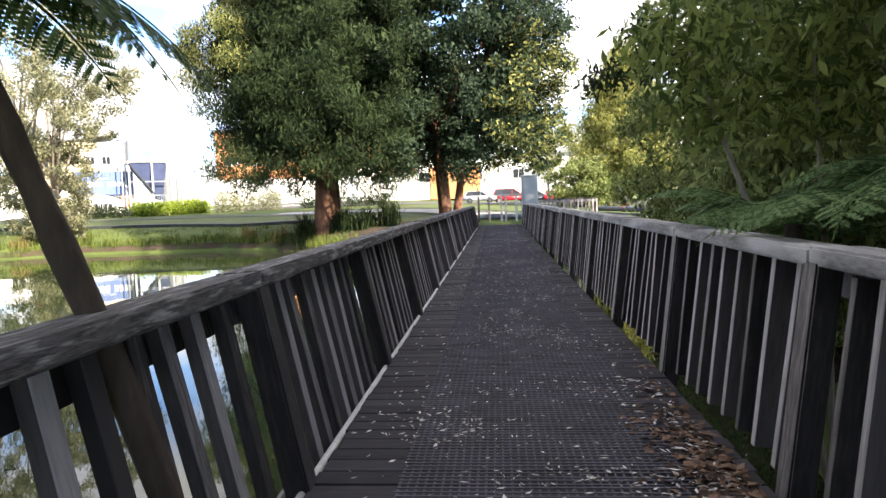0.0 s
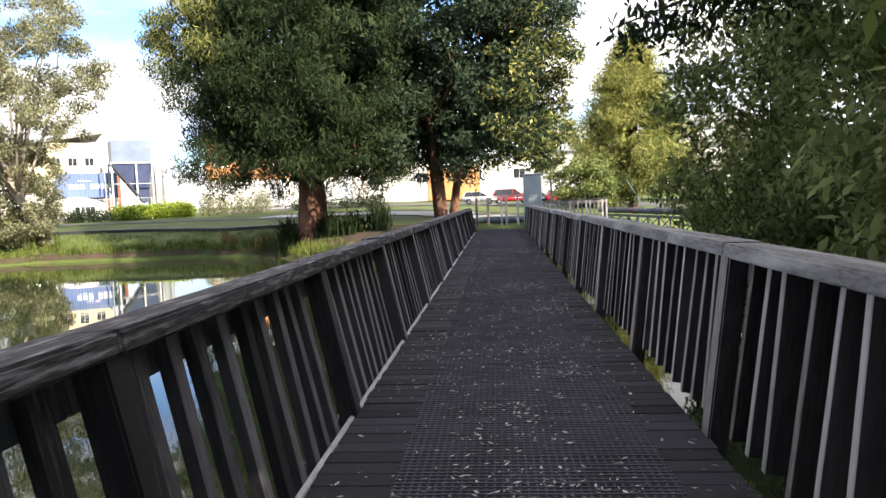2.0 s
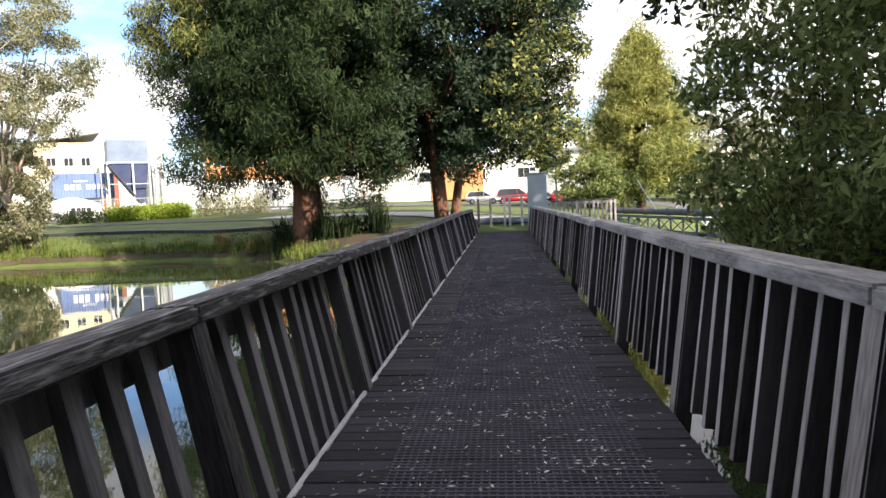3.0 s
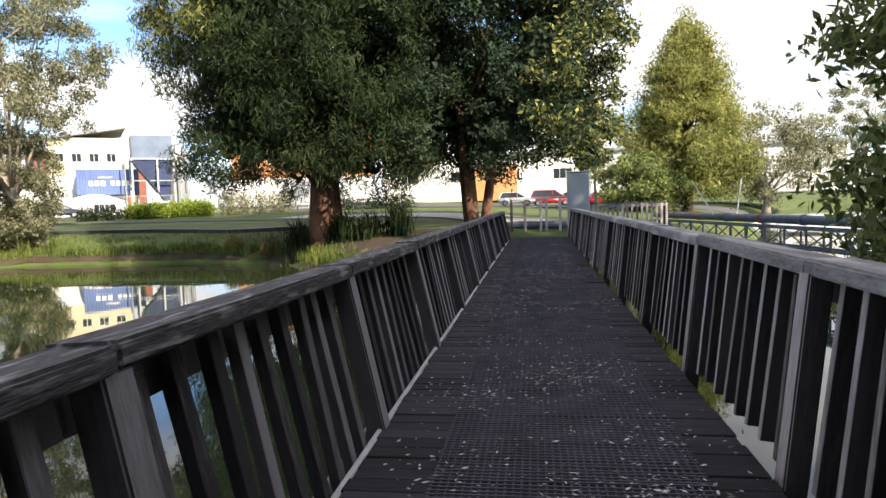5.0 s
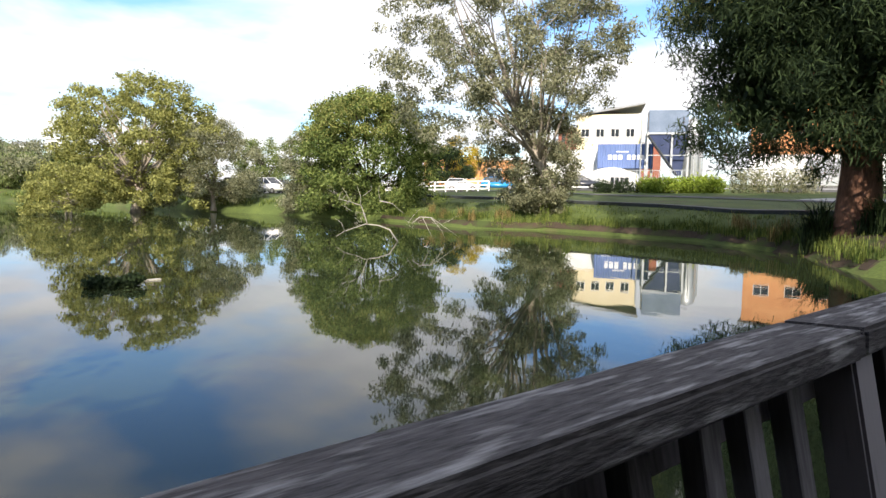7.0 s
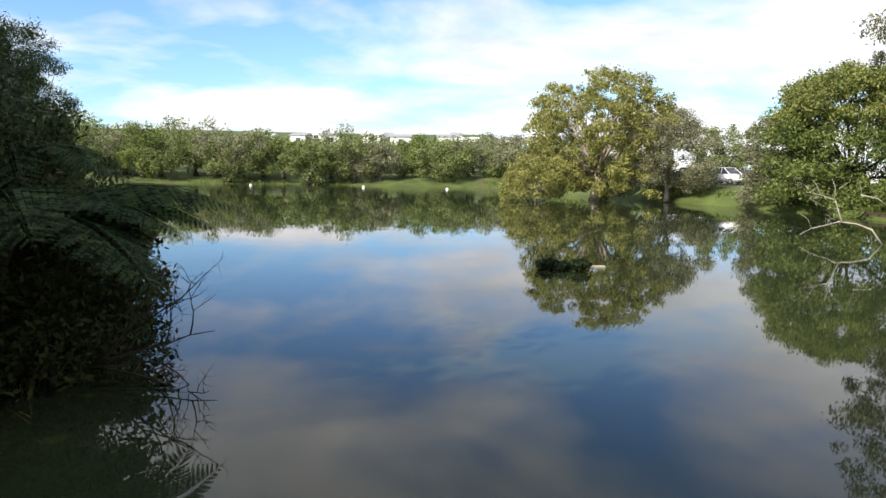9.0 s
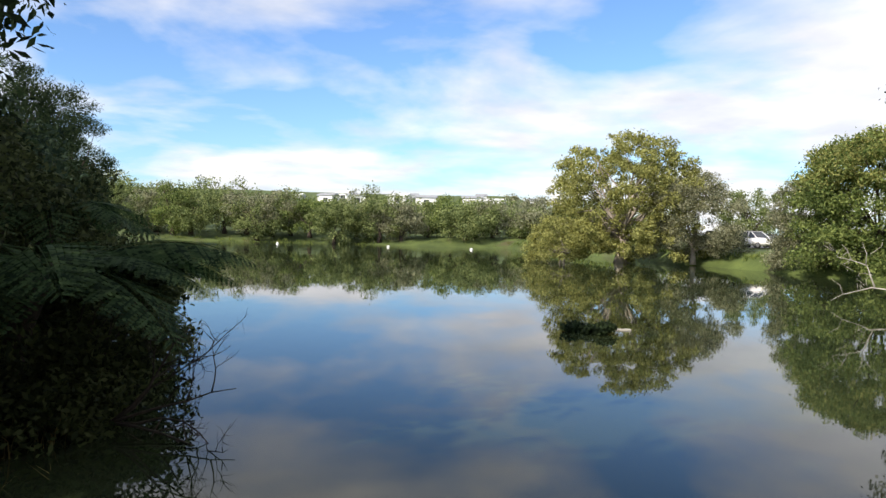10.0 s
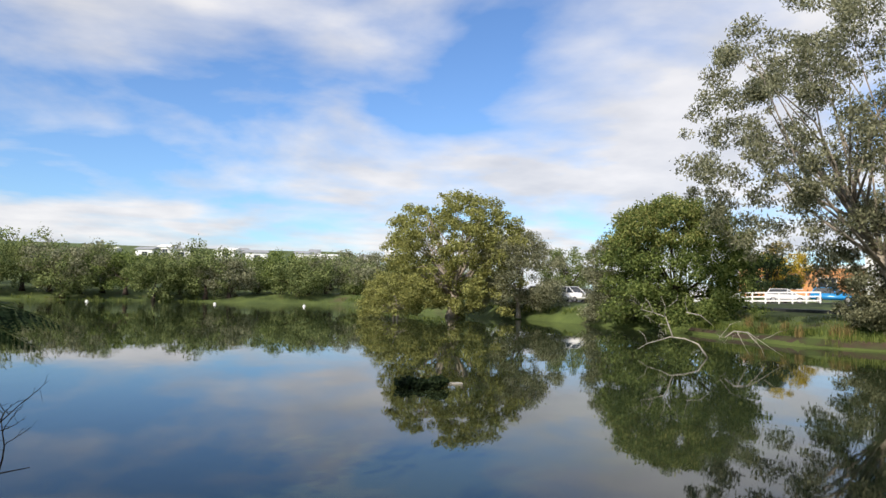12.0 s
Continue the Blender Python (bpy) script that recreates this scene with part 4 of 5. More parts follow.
# ---- buildings behind the lawn ----
def wall_box(parent, name, x0, y0, z0, x1, y1, z1, mat, bev=0.03):
    return part(name, bevel_box(x0, y0, z0, x1, y1, z1, bev), mat, parent)


def window(parent, x, y, z, w, h, bars=2, frame=WHITE):
    """Window on a wall facing -y: frame, sill, panes set back."""
    wf = empty("window", x, y, z); wf.parent = parent
    bm = bmesh.new()
    for a in ((-w / 2 - 0.06, -h / 2 - 0.06, -w / 2, h / 2 + 0.06), (w / 2, -h / 2 - 0.06, w / 2 + 0.06, h / 2 + 0.06), (-w / 2, h / 2, w / 2, h / 2 + 0.06), (-w / 2, -h / 2 - 0.06, w / 2, -h / 2)):
        box(bm, a[0], -0.08, a[1], a[2], 0.0, a[3])
    for i in range(1, bars):
        q = -w / 2 + w * i / bars
        box(bm, q - 0.025, -0.06, -h / 2, q + 0.025, 0.0, h / 2)
    part("frame", bm, frame, wf)
    part("pane", bevel_box(-w / 2, -0.03, -h / 2, w / 2, -0.01, h / 2, 0.004), GLASS, wf)
    return wf


def corrugated(parent, name, x0, x1, y, z0, z1, mat, pitch=0.28, depth=0.06):
    bm = bmesh.new()
    n = int((x1 - x0) / pitch)
    prev = None
    for i in range(n * 4 + 1):
        k = i % 4
        yy_ = y - (depth if k in (1, 2) else 0)
        x = x0 + (x1 - x0) * i / (n * 4)
        a, b = bm.verts.new((x, yy_, z0)), bm.verts.new((x, yy_, z1))
        if prev:
            bm.faces.new((prev[0], a, b, prev[1]))
        prev = (a, b)
    return part(name, bm, mat, parent)


ROT = 36.5   # the street front is turned towards the lake
hall = empty("works_building", -47.0, 79.3, 0.8, ROT, label="white and yellow works building with small windows", category="building")
wall_box(hall, "wall", -14, 0, 0, 0, 10, 5.0, WHITE)
wall_box(hall, "wall", -7.6, -0.05, 5.0, 0, 9.9, 9.2, YELLOW)
wall_box(hall, "wall", -9.8, 0.1, 5.0, -7.62, 9.9, 7.6, BRICK)
bm = bmesh.new()
for q in ((-7.9, -0.4, 9.2), (0.3, -0.4, 10.6), (0.3, 10.2, 10.6), (-7.9, 10.2, 9.2)):
    bm.verts.new(q)
bm.faces.new(bm.verts)
r_ = bmesh.ops.extrude_face_region(bm, geom=bm.faces[:])
bmesh.ops.translate(bm, verts=[q for q in r_["geom"] if isinstance(q, bmesh.types.BMVert)], vec=(0, 0, -0.25))
part("roof", bm, ROOF, hall)
for i in range(4):
    window(hall, -6.6 + i * 1.75, -0.05, 7.0, 0.9, 0.9)
for i in range(3):
    window(hall, -9.2 + i * 0.7, 0.1, 6.4, 0.4, 1.1, 1, BRICK)
window(hall, -11.5, 0, 2.6, 1.2, 1.2)

cont = empty("shipping_container", -46.6, 75.5, 0.6, ROT, label="blue corrugated shipping container with white lettering", category="container")
wall_box(cont, "body", -3.1, 0.1, 2.9, 3.1, 2.4, 5.7, BLUE)
corrugated(cont, "side_panel", -3.1, 3.1, 0.09, 2.98, 5.6, BLUE)
for a, w, z_, h in ((-1.9, 0.4, 3.9, 0.55), (-1.35, 0.45, 3.9, 0.55), (-0.75, 0.45, 3.9, 0.55), (0.25, 0.4, 3.9, 0.55), (0.8, 0.45, 3.9, 0.55), (1.4, 0.7, 3.9, 0.55), (-1.0, 1.4, 4.75, 0.12)):
    part("lettering", bevel_box(a, -0.01, z_, a + w, 0.02, z_ + h, 0.01), SIGN, cont)
for sx in (-3.0, 3.0):
    part("post", bevel_box(sx - 0.08, 0.3, 0, sx + 0.08, 0.46, 2.9, 0.01), GALV, cont)
    part("post", bevel_box(sx - 0.08, 2.0, 0, sx + 0.08, 2.16, 2.9, 0.01), GALV, cont)

shed = empty("white_shed", -46.5, 72.9, 0.55, ROT, label="white arched shed with a row of windows", category="shed")
bm = bmesh.new()
prof = [(-3.2, 0)] + [(-3.2 + 6.4 * i / 10, 2.1 + 0.9 * math.sin(math.pi * i / 10)) for i in range(11)] + [(3.2, 0)]
fa = [bm.verts.new((x, 0, z)) for x, z in prof]; fb = [bm.verts.new((x, 3.0, z)) for x, z in prof]
bm.faces.new(fa); bm.faces.new(fb[::-1])
for k in range(len(prof)):
    j = (k + 1) % len(prof)
    bm.faces.new((fa[k], fb[k], fb[j], fa[j]))
bmesh.ops.recalc_face_normals(bm, faces=bm.faces[:])
part("shell", bm, WHITE, shed)
window(shed, 0.9, 0, 1.5, 2.0, 0.8, 4)
wall_box(shed, "door", -2.6, -0.05, 0, -1.2, 0.03, 1.9, GALV)

# ---- hopper and silo ----
hop = empty("hopper", -42.0, 76.4, 0.8, ROT, label="dark blue steel hopper on tall lattice legs", category="hopper")
bm = bmesh.new()
top = [bm.verts.new(q) for q in ((-2.0, -1.6, 6.4), (2.2, -1.6, 6.4), (2.2, 1.6, 6.4), (-2.0, 1.6, 6.4))]
bot = [bm.verts.new(q) for q in ((1.1, -0.4, 1.9), (1.7, -0.4, 1.9), (1.7, 0.4, 1.9), (1.1, 0.4, 1.9))]
for k in range(4):
    bm.faces.new((top[k], top[(k + 1) % 4], bot[(k + 1) % 4], bot[k]))
bm.faces.new(bot[::-1]); bm.faces.new(top)
bmesh.ops.recalc_face_normals(bm, faces=bm.faces[:])
part("bin", bm, NAVY, hop)
part("upper_bin", bevel_box(-1.95, -1.55, 6.5, 2.15, 1.55, 8.9, 0.03), STEEL_DIM, hop)
part("rim", bevel_box(-2.1, -1.7, 6.3, 2.3, 1.7, 6.5, 0.02), GALV, hop)
for lx, ly in ((-2.0, -1.6), (0.5, -1.7), (2.2, -1.6), (-2.0, 1.6), (2.2, 1.6)):
    part("leg", bevel_box(lx - 0.1, ly - 0.1, 0, lx + 0.1, ly + 0.1, 6.4, 0.01), GALV, hop)
bm = bmesh.new(); tube(bm, [(-2.0, -1.75, 6.2), (1.2, -1.75, 1.8)], [0.12, 0.12], 8); part("brace", bm, EDGING, hop)
for i, zz in enumerate((1.5, 4.0)):
    part("crossbar", bevel_box(-2.0, -1.66, zz, 2.2, -1.58, zz + 0.1, 0.01), GALV, hop)
silo = empty("silo", -40.6, 79.6, 0.9, label="pale grey cylindrical silo with domed top", category="silo")
bm = bmesh.new(); tube(bm, [(0, 0, 0), (0, 0, 0.02), (0, 0, 7.4), (0, 0, 8.0), (0, 0, 8.3)], [0.98, 1.0, 1.0, 0.7, 0.15], 28); part("shell", bm, GALV, silo, smooth=True)
for zz in (2, 4, 6):
    bm = bmesh.new(); tube(bm, [(0, 0, zz), (0, 0, zz + 0.1)], [1.04, 1.04], 28); part("band", bm, GALV, silo)
for k, (x, y, h) in enumerate(((-43.8, 74.4, 7.5), (-39.4, 77.8, 6.5), (-38.6, 78.3, 6.2))):
    bm = bmesh.new(); tube(bm, [(0, 0, -0.2), (0, 0, h)], [0.09, 0.07], 8)
    pl = empty("pole", x, y, gz(x, y), label="tall pale steel pole by the works yard", category="pole", group="yard poles")
    part("shaft", bm, GALV, pl)

works = empty("orange_building", -30.5, 93, 1.4, 22, label="orange and white industrial building behind the conifer", category="building")
wall_box(works, "wall", -9, 0, 0, 9, 12, 4.0, WHITE)
wall_box(works, "wall", -9.02, -0.05, 4.0, 9.02, 12.05, 10.5, ORANGE)
wall_box(works, "roof", -9.4, -0.5, 10.5, 9.4, 12.5, 10.8, ROOF)
for i in range(5):
    window(works, -7 + i * 3.4, -0.05, 6.5, 1.6, 1.2)
wall_box(works, "roller_door", -3, -0.08, 0, 1, 0.02, 3.4, GALV)
ware = empty("warehouse", 3, 106, 1.6, -3, label="long white warehouse across the street", category="building")
wall_box(ware, "wall", -26, 0, 0, 38, 14, 6.5, WHITE)
wall_box(ware, "roof", -26.4, -0.6, 6.5, 38.4, 14.4, 6.85, ROOF)
wall_box(ware, "wall", -14, -0.2, 0, -6, 0.0, 5.2, ORANGE)
for i in range(8):
    window(ware, -22 + i * 7.5, 0, 3.6, 2.6, 1.4, 3)
for i in range(3):
    wall_box(ware, "roller_door", 1 + i * 9, -0.06, 0, 4.5 + i * 9, 0.02, 3.8, GALV)
shop = empty("orange_shop", -80, 84, 1.2, 45, label="low orange and white shop with flat roof", category="building")
wall_box(shop, "wall", -9, 0, 0, 12, 9, 4.2, ORANGE)
wall_box(shop, "parapet", -9.2, -0.2, 4.2, 12.2, 9.2, 4.6, WHITE)
for i in range(4):
    window(shop, -6 + i * 4.2, 0, 2.0, 2.2, 1.6, 2)
shop2 = empty("brick_building", -58, 88, 1.2, 40, label="red-brown brick building seen through branches", category="building")
wall_box(shop2, "wall", -7, 0, 0, 7, 9, 6.0, BRICK)
wall_box(shop2, "roof", -7.4, -0.4, 6.0, 7.4, 9.4, 6.4, ROOF)
for i in range(3):
    window(shop2, -4 + i * 4, 0, 3.4, 1.6, 1.3, 2)
# houses on the hill behind the far shore
for k in range(16):
    x, y = -250 - 16 * math.sin(k * 2.9), -40 + 6.2 * k + 2 * math.sin(k * 7.7)
    z0 = gz(x, y)
    hs = empty("hill_house", x, y, z0, 80 + 14 * math.sin(k * 1.9), label="small pale house high on the far hill", category="house", group="hill houses")
    w_ = 2.6 + 0.9 * math.sin(k * 3.3)
    top_z = 12.0 - z0 + 1.9 * math.sin(k * 4.7)
    wall_box(hs, "wall", -w_, -3, -1, w_, 3, top_z, WHITE)
    bm = bmesh.new()
    va = [bm.verts.new(q) for q in ((-w_ - 0.4, -3.4, top_z), (w_ + 0.4, -3.4, top_z), (w_ + 0.4, 3.4, top_z), (-w_ - 0.4, 3.4, top_z), (-w_ - 0.4, 0, top_z + 1.0), (w_ + 0.4, 0, top_z + 1.0))]
    for q in ((0, 1, 5, 4), (2, 3, 4, 5), (1, 2, 5), (3, 0, 4), (3, 2, 1, 0)):
        bm.faces.new([va[i] for i in q])
    part("roof", bm, ROOF if k % 3 else WHITE, hs)
    window(hs, 0.3, -3.0, top_z - 1.4, 1.8, 1.2, 2, ROOF)


# ---- wire fence, white rail fence ----
def rail_fence(name, a, b, h, n, rails, mat, label, r=0.04, mesh=False):
    ob = empty(name, a[0], a[1], gz(*a), math.degrees(math.atan2(b[1] - a[1], b[0] - a[0])), label=label, category="fence")
    ln = math.hypot(b[0] - a[0], b[1] - a[1])
    for i in range(n + 1):
        u = i / n
        zz = gz(a[0] + (b[0] - a[0]) * u, a[1] + (b[1] - a[1]) * u) - gz(*a)
        part("post", bevel_box(ln * u - r, -r, zz - 0.3, ln * u + r, r, zz + h, 0.008), mat, ob)
    z1 = gz(*b) - gz(*a)
    for q in rails:
        bm = bmesh.new()
        vs = box(bm, 0, -r * 0.9, q * h - r, ln, -r * 0.2, q * h + r)
        for w in vs:
            w.co.z += z1 * w.co.x / ln
        part("rail", bm, mat, ob)
    if mesh:
        bm = bmesh.new()
        for i in range(int(ln / 0.22)):
            x = i * 0.22
            box(bm, x - 0.008, -0.01, 0.05 + z1 * x / ln, x + 0.008, 0.01, h + z1 * x / ln)
        tagged(part("wire", bm, mat, ob), kind="stuff")
    return ob


rail_fence("wire_fence", (-44, 70.0), (-18, 80), 2.0, 12, (0.04, 0.97), GALV, "galvanised wire mesh fence before the works yard", 0.035, True)
rail_fence("white_fence", (-58.3, 55.3), (-53.5, 60.5), 1.15, 6, (0.25, 0.6, 0.95), WHITE, "white-painted three-rail timber fence", 0.07)
rail_fence("white_fence", (-64, 49.0), (-58.5, 55.1), 1.15, 7, (0.25, 0.6, 0.95), WHITE, "white-painted three-rail timber fence in shade", 0.07)


# ---- vehicles ----
def car(x, y, rz, colour, label, kind_="hatch"):
    ob = empty("car", x, y, gz(x, y) + 0.07, rz, label=label, category="car")
    L, W, belt, roof = {"hatch": (4.1, 1.72, 0.92, 1.48), "suv": (4.6, 1.85, 1.05, 1.72), "ute": (5.1, 1.85, 1.05, 1.75)}[kind_]
    prof = [(-L / 2, 0.35), (-L / 2 - 0.02, 0.7), (-L / 2 + 0.06, belt), (L / 2 - 1.15, belt + 0.02), (L / 2 - 0.25, belt - 0.18), (L / 2, 0.62), (L / 2, 0.35), (L / 2 - 0.4, 0.26), (-L / 2 + 0.4, 0.26)]
    bm = bmesh.new()
    a = [bm.verts.new((px_, -W / 2, pz)) for px_, pz in prof]; b = [bm.verts.new((px_, W / 2, pz)) for px_, pz in prof]
    bm.faces.new(a); bm.faces.new(b[::-1])
    for k in range(len(prof)):
        j = (k + 1) % len(prof)
        bm.faces.new((a[k], b[k], b[j], a[j]))
    bmesh.ops.recalc_face_normals(bm, faces=bm.faces[:])
    bmesh.ops.bevel(bm, geom=bm.edges[:], offset=0.07, segments=2, affect="EDGES")
    part("body", bm, PAINTS[colour], ob, smooth=True)
    back = -L / 2 + (0.25 if kind_ != "ute" else 1.9)
    gp = [(back - 0.1, belt - 0.03), (back + 0.22, roof - 0.06), (L / 2 - 1.95, roof - 0.06), (L / 2 - 1.05, belt - 0.03)]
    bm = bmesh.new()
    a = [bm.verts.new((px_, -W / 2 + (0.06 if i in (0, 3) else 0.2), pz)) for i, (px_, pz) in enumerate(gp)]
    b = [bm.verts.new((px_, W / 2 - (0.06 if i in (0, 3) else 0.2), pz)) for i, (px_, pz) in enumerate(gp)]
    bm.faces.new(a); bm.faces.new(b[::-1])
    for k in range(4):
        j = (k + 1) % 4
        bm.faces.new((a[k], b[k], b[j], a[j]))
    bmesh.ops.recalc_face_normals(bm, faces=bm.faces[:])
    part("glazing", bm, GLASS, ob)
    part("roof", bevel_box(back + 0.18, -W / 2 + 0.18, roof - 0.07, L / 2 - 1.92, W / 2 - 0.18, roof, 0.03, 2), PAINTS[colour], ob)
    for s in (-1, 1):
        for q0, q1 in ((gp[0], gp[1]), (gp[3], gp[2]), ((0.1, belt), (0.1, roof - 0.06))):
            bm = bmesh.new(); tube(bm, [(q0[0], s * (W / 2 - 0.07), q0[1]), (q1[0], s * (W / 2 - 0.2), q1[1])], [0.05, 0.045], 6); part("pillar", bm, PAINTS[colour], ob)
        part("headlight", bevel_box(L / 2 - 0.3, s * (W / 2 - 0.3) - 0.2, 0.6, L / 2 + 0.01, s * (W / 2 - 0.3) + 0.2, 0.74, 0.02), LAMP_CLEAR, ob)
        part("tail_light", bevel_box(-L / 2 - 0.03, s * (W / 2 - 0.2) - 0.12, 0.65, -L / 2 + 0.12, s * (W / 2 - 0.2) + 0.12, 0.95, 0.02), LAMP_RED, ob)
        for wx in (-L / 2 + 0.8, L / 2 - 0.85):
            wh = empty("wheel", wx, s * (W / 2 - 0.08), 0.31); wh.parent = ob
            bm = bmesh.new(); tube(bm, [(0, -0.1, 0), (0, -0.07, 0), (0, 0.07, 0), (0, 0.1, 0)], [0.26, 0.32, 0.32, 0.26], 18); part("tyre", bm, TYRE, wh)
            bm = bmesh.new(); tube(bm, [(0, -0.115, 0), (0, 0.115, 0)], [0.2, 0.2], 12); part("rim", bm, RIM, wh)
    if kind_ == "ute":
        for q in (-2.2, -1.2, -0.4):
            bm = bmesh.new(); tube(bm, [(q, -0.8, belt), (q, -0.8, 1.95), (q, 0.8, 1.95), (q, 0.8, belt)], [0.03] * 4, 6); part("rack", bm, GALV, ob)
    return ob


car(-2.3, 82.3, 4, "white", "white hatchback parked on the street")
car(1.5, 82.8, 4, "red", "red four-wheel drive parked on the street", "suv")
car(4.6, 84.0, 4, "dark", "dark sedan parked beside a red one")
car(7.6, 83.6, 4, "red", "bright red hatchback parked on the street")
car(11.2, 83.8, 4, "white", "white sedan parked near the conifer")
car(-69.2, 39.4, 30, "silver", "silver four-wheel drive parked by the lake", "suv")
car(-70.0, 42.6, 20, "white", "white car parked by the lake", "suv")
car(-71.5, 45.2, 25, "dark", "dark grey car parked by the lake")
car(-63.5, 56.0, 52, "white", "white utility with ladder rack beside the fence", "ute")
car(-59.5, 62.0, 50, "white", "white car behind the white fence")
car(-55.0, 63.5, 48, "blue", "bright blue hatchback behind the white fence")
car(-46.5, 67.5, 40, "dark", "dark car parked at the works yard")

# ---- bridge end: cabinet, barrier, side fence ----
cab = empty("utility_cabinet", 2.0, 34.2, gz(2.0, 34.2) - 0.1, label="grey-green steel utility cabinet at the bridge end", category="cabinet")
hcab = 2.45 - gz(2.0, 34.2) + 0.1
part("body", bevel_box(-0.42, -0.3, 0, 0.42, 0.3, hcab, 0.015), CABINET, cab)
part("door", bevel_box(-0.34, -0.325, 0.15, 0.40, -0.295, hcab - 0.06, 0.01), CABINET, cab)
part("roof", bevel_box(-0.46, -0.35, hcab, 0.46, 0.34, hcab + 0.04, 0.01), CABINET, cab)
bar = empty("barrier", 0.4, 37.3, gz(0.4, 37.3), label="grey timber and pipe barrier across the path", category="barrier")
hb = 1.55 - gz(0.4, 37.3)
part("rail", bevel_box(-1.3, -0.06, hb - 0.1, 1.5, 0.06, hb, 0.01), WOOD_PALE, bar)
for q in (-1.2, -0.6, 0.1, 0.35, 0.95, 1.4):
    part("post", bevel_box(q - 0.06, -0.05, -0.2, q + 0.06, 0.05, hb - 0.1, 0.01), GALV if q == 0.95 else WOOD, bar)
for q in (0.35, 0.7):
    part("wire_rail", bevel_box(-1.3, -0.02, hb * q, 1.5, 0.02, hb * q + 0.04, 0.005), GALV, bar)
sf = empty("side_fence", 2.3, 36.6, gz(2.3, 36.6), -4, label="short weathered timber fence beside the bridge end", category="fence")
hs_ = 1.2 - gz(2.3, 36.6)
part("cap", bevel_box(0, -0.08, hs_ - 0.05, 3.5, 0.08, hs_, 0.008), WOOD_CAP, sf)
part("rail", bevel_box(0, -0.03, hs_ - 0.2, 3.5, 0.0, hs_ - 0.08, 0.008), WOOD, sf)
for i in range(18):
    part("baluster", bevel_box(i * 0.2 + 0.02, -0.055, -0.3, i * 0.2 + 0.11, -0.031, hs_ - 0.06, 0.004), WOOD_PALE, sf)
for q in (0, 1.7, 3.4):
    part("post", bevel_box(q - 0.06, 0.001, -0.5, q + 0.06, 0.1, hs_ - 0.05, 0.008), WOOD, sf)

bm = bmesh.new(); tube(bm, [(-2.2, 0, 0), (-0.6, 0.1, 0.04), (0.7, -0.05, 0), (2.0, 0.15, 0.03)], [0.16] * 4, 12)
lp = part("ground_pipe", bm, PIPE_BLUE, None, smooth=True); lp.matrix_basis = pose(0.3, 38.2, gz(0.3, 38.2) + 0.15)
tagged(lp, "blue-grey pipe lying across the path end", "pipe")

# ---- pipe bridge over the inlet ----
pb = empty("pipe_bridge", 6.6, 44.5, 0.45, math.degrees(math.atan2(-37.5, 7.6)), label="blue-grey pipeline on a light steel truss over the inlet", category="pipeline")
LP = math.hypot(37.5, 7.6)
bm = bmesh.new(); tube(bm, [(LP * i / 20, 0, 0) for i in range(21)], [0.16] * 21, 14); part("pipe", bm, PIPE_BLUE, pb, smooth=True)
for i in range(1, 14):
    bm = bmesh.new(); tube(bm, [(LP * i / 14 - 0.08, 0, 0), (LP * i / 14 + 0.08, 0, 0)], [0.19, 0.19], 14); part("collar", bm, PIPE_BLUE if i % 2 else BRICK, pb)
for s in (-0.3, 0.3):
    part("chord", bevel_box(0, s - 0.04, -0.32, LP, s + 0.04, -0.24, 0.006), PIPE_BLUE, pb)
    part("chord", bevel_box(0, s - 0.04, -0.98, LP, s + 0.04, -0.90, 0.006), PIPE_BLUE, pb)
    for i in range(int(LP / 1.3)):
        x = i * 1.3
        part("upright", bevel_box(x - 0.03, s - 0.03, -0.90, x + 0.03, s + 0.03, -0.32, 0.004), PIPE_BLUE, pb)
        bm = bmesh.new(); tube(bm, [(x, s, -0.9), (x + 1.3, s, -0.32)] if i % 2 else [(x, s, -0.32), (x + 1.3, s, -0.9)], [0.025, 0.025], 6); part("diagonal", bm, PIPE_BLUE, pb)
for i in range(5):
    x = 3 + i * 8.2
    part("pier", bevel_box(x - 0.12, -0.3, -3.4, x + 0.12, 0.3, -0.98, 0.02), CONCRETE, pb)
for s in (-0.5, 0.5):
    bm = bmesh.new(); tube(bm, [(8, s, 0.1), (7.2, s * 2.2, 1.6)], [0.025, 0.02], 6); part("guard_spike", bm, GALV, pb)

# ---- small things on and by the water ----
dead = empty("dead_branch", -28.4, 27.6, -1.05, label="bleached dead branch rising from the water", category="branch")
rb = np.random.default_rng(61)
# the limb lies towards the bank: u along the shore (screen right), v up
UX, UY = 0.48, 0.87


def twig(pts, r):
    bm_ = bmesh.new()
    q = [Vector((0.8 * u * UX + rb.normal() * 0.06, 0.8 * u * UY + rb.normal() * 0.06, 0.8 * v)) for u, v in pts]
    tube(bm_, q, [0.42 * r * (1 - 0.75 * i / (len(q) - 1)) for i in range(len(q))], 7)
    part("limb", bm_, DEADWOOD, dead, smooth=True)


twig([(2.2, -0.6), (1.6, 0.2), (0.9, 0.45), (0.05, 0.55), (-0.5, 0.4), (-1.2, 0.1), (-1.9, -0.25)], 0.1)
twig([(0.05, 0.55), (-0.05, 1.2), (-0.25, 1.7), (-0.9, 1.95), (-1.6, 2.1)], 0.085)
twig([(-0.25, 1.7), (-0.1, 2.3), (-0.4, 2.9)], 0.05)
twig([(-0.9, 1.95), (-1.1, 2.5), (-1.5, 2.8)], 0.04)
twig([(-0.1, 2.3), (0.4, 2.7), (0.5, 3.1)], 0.035)
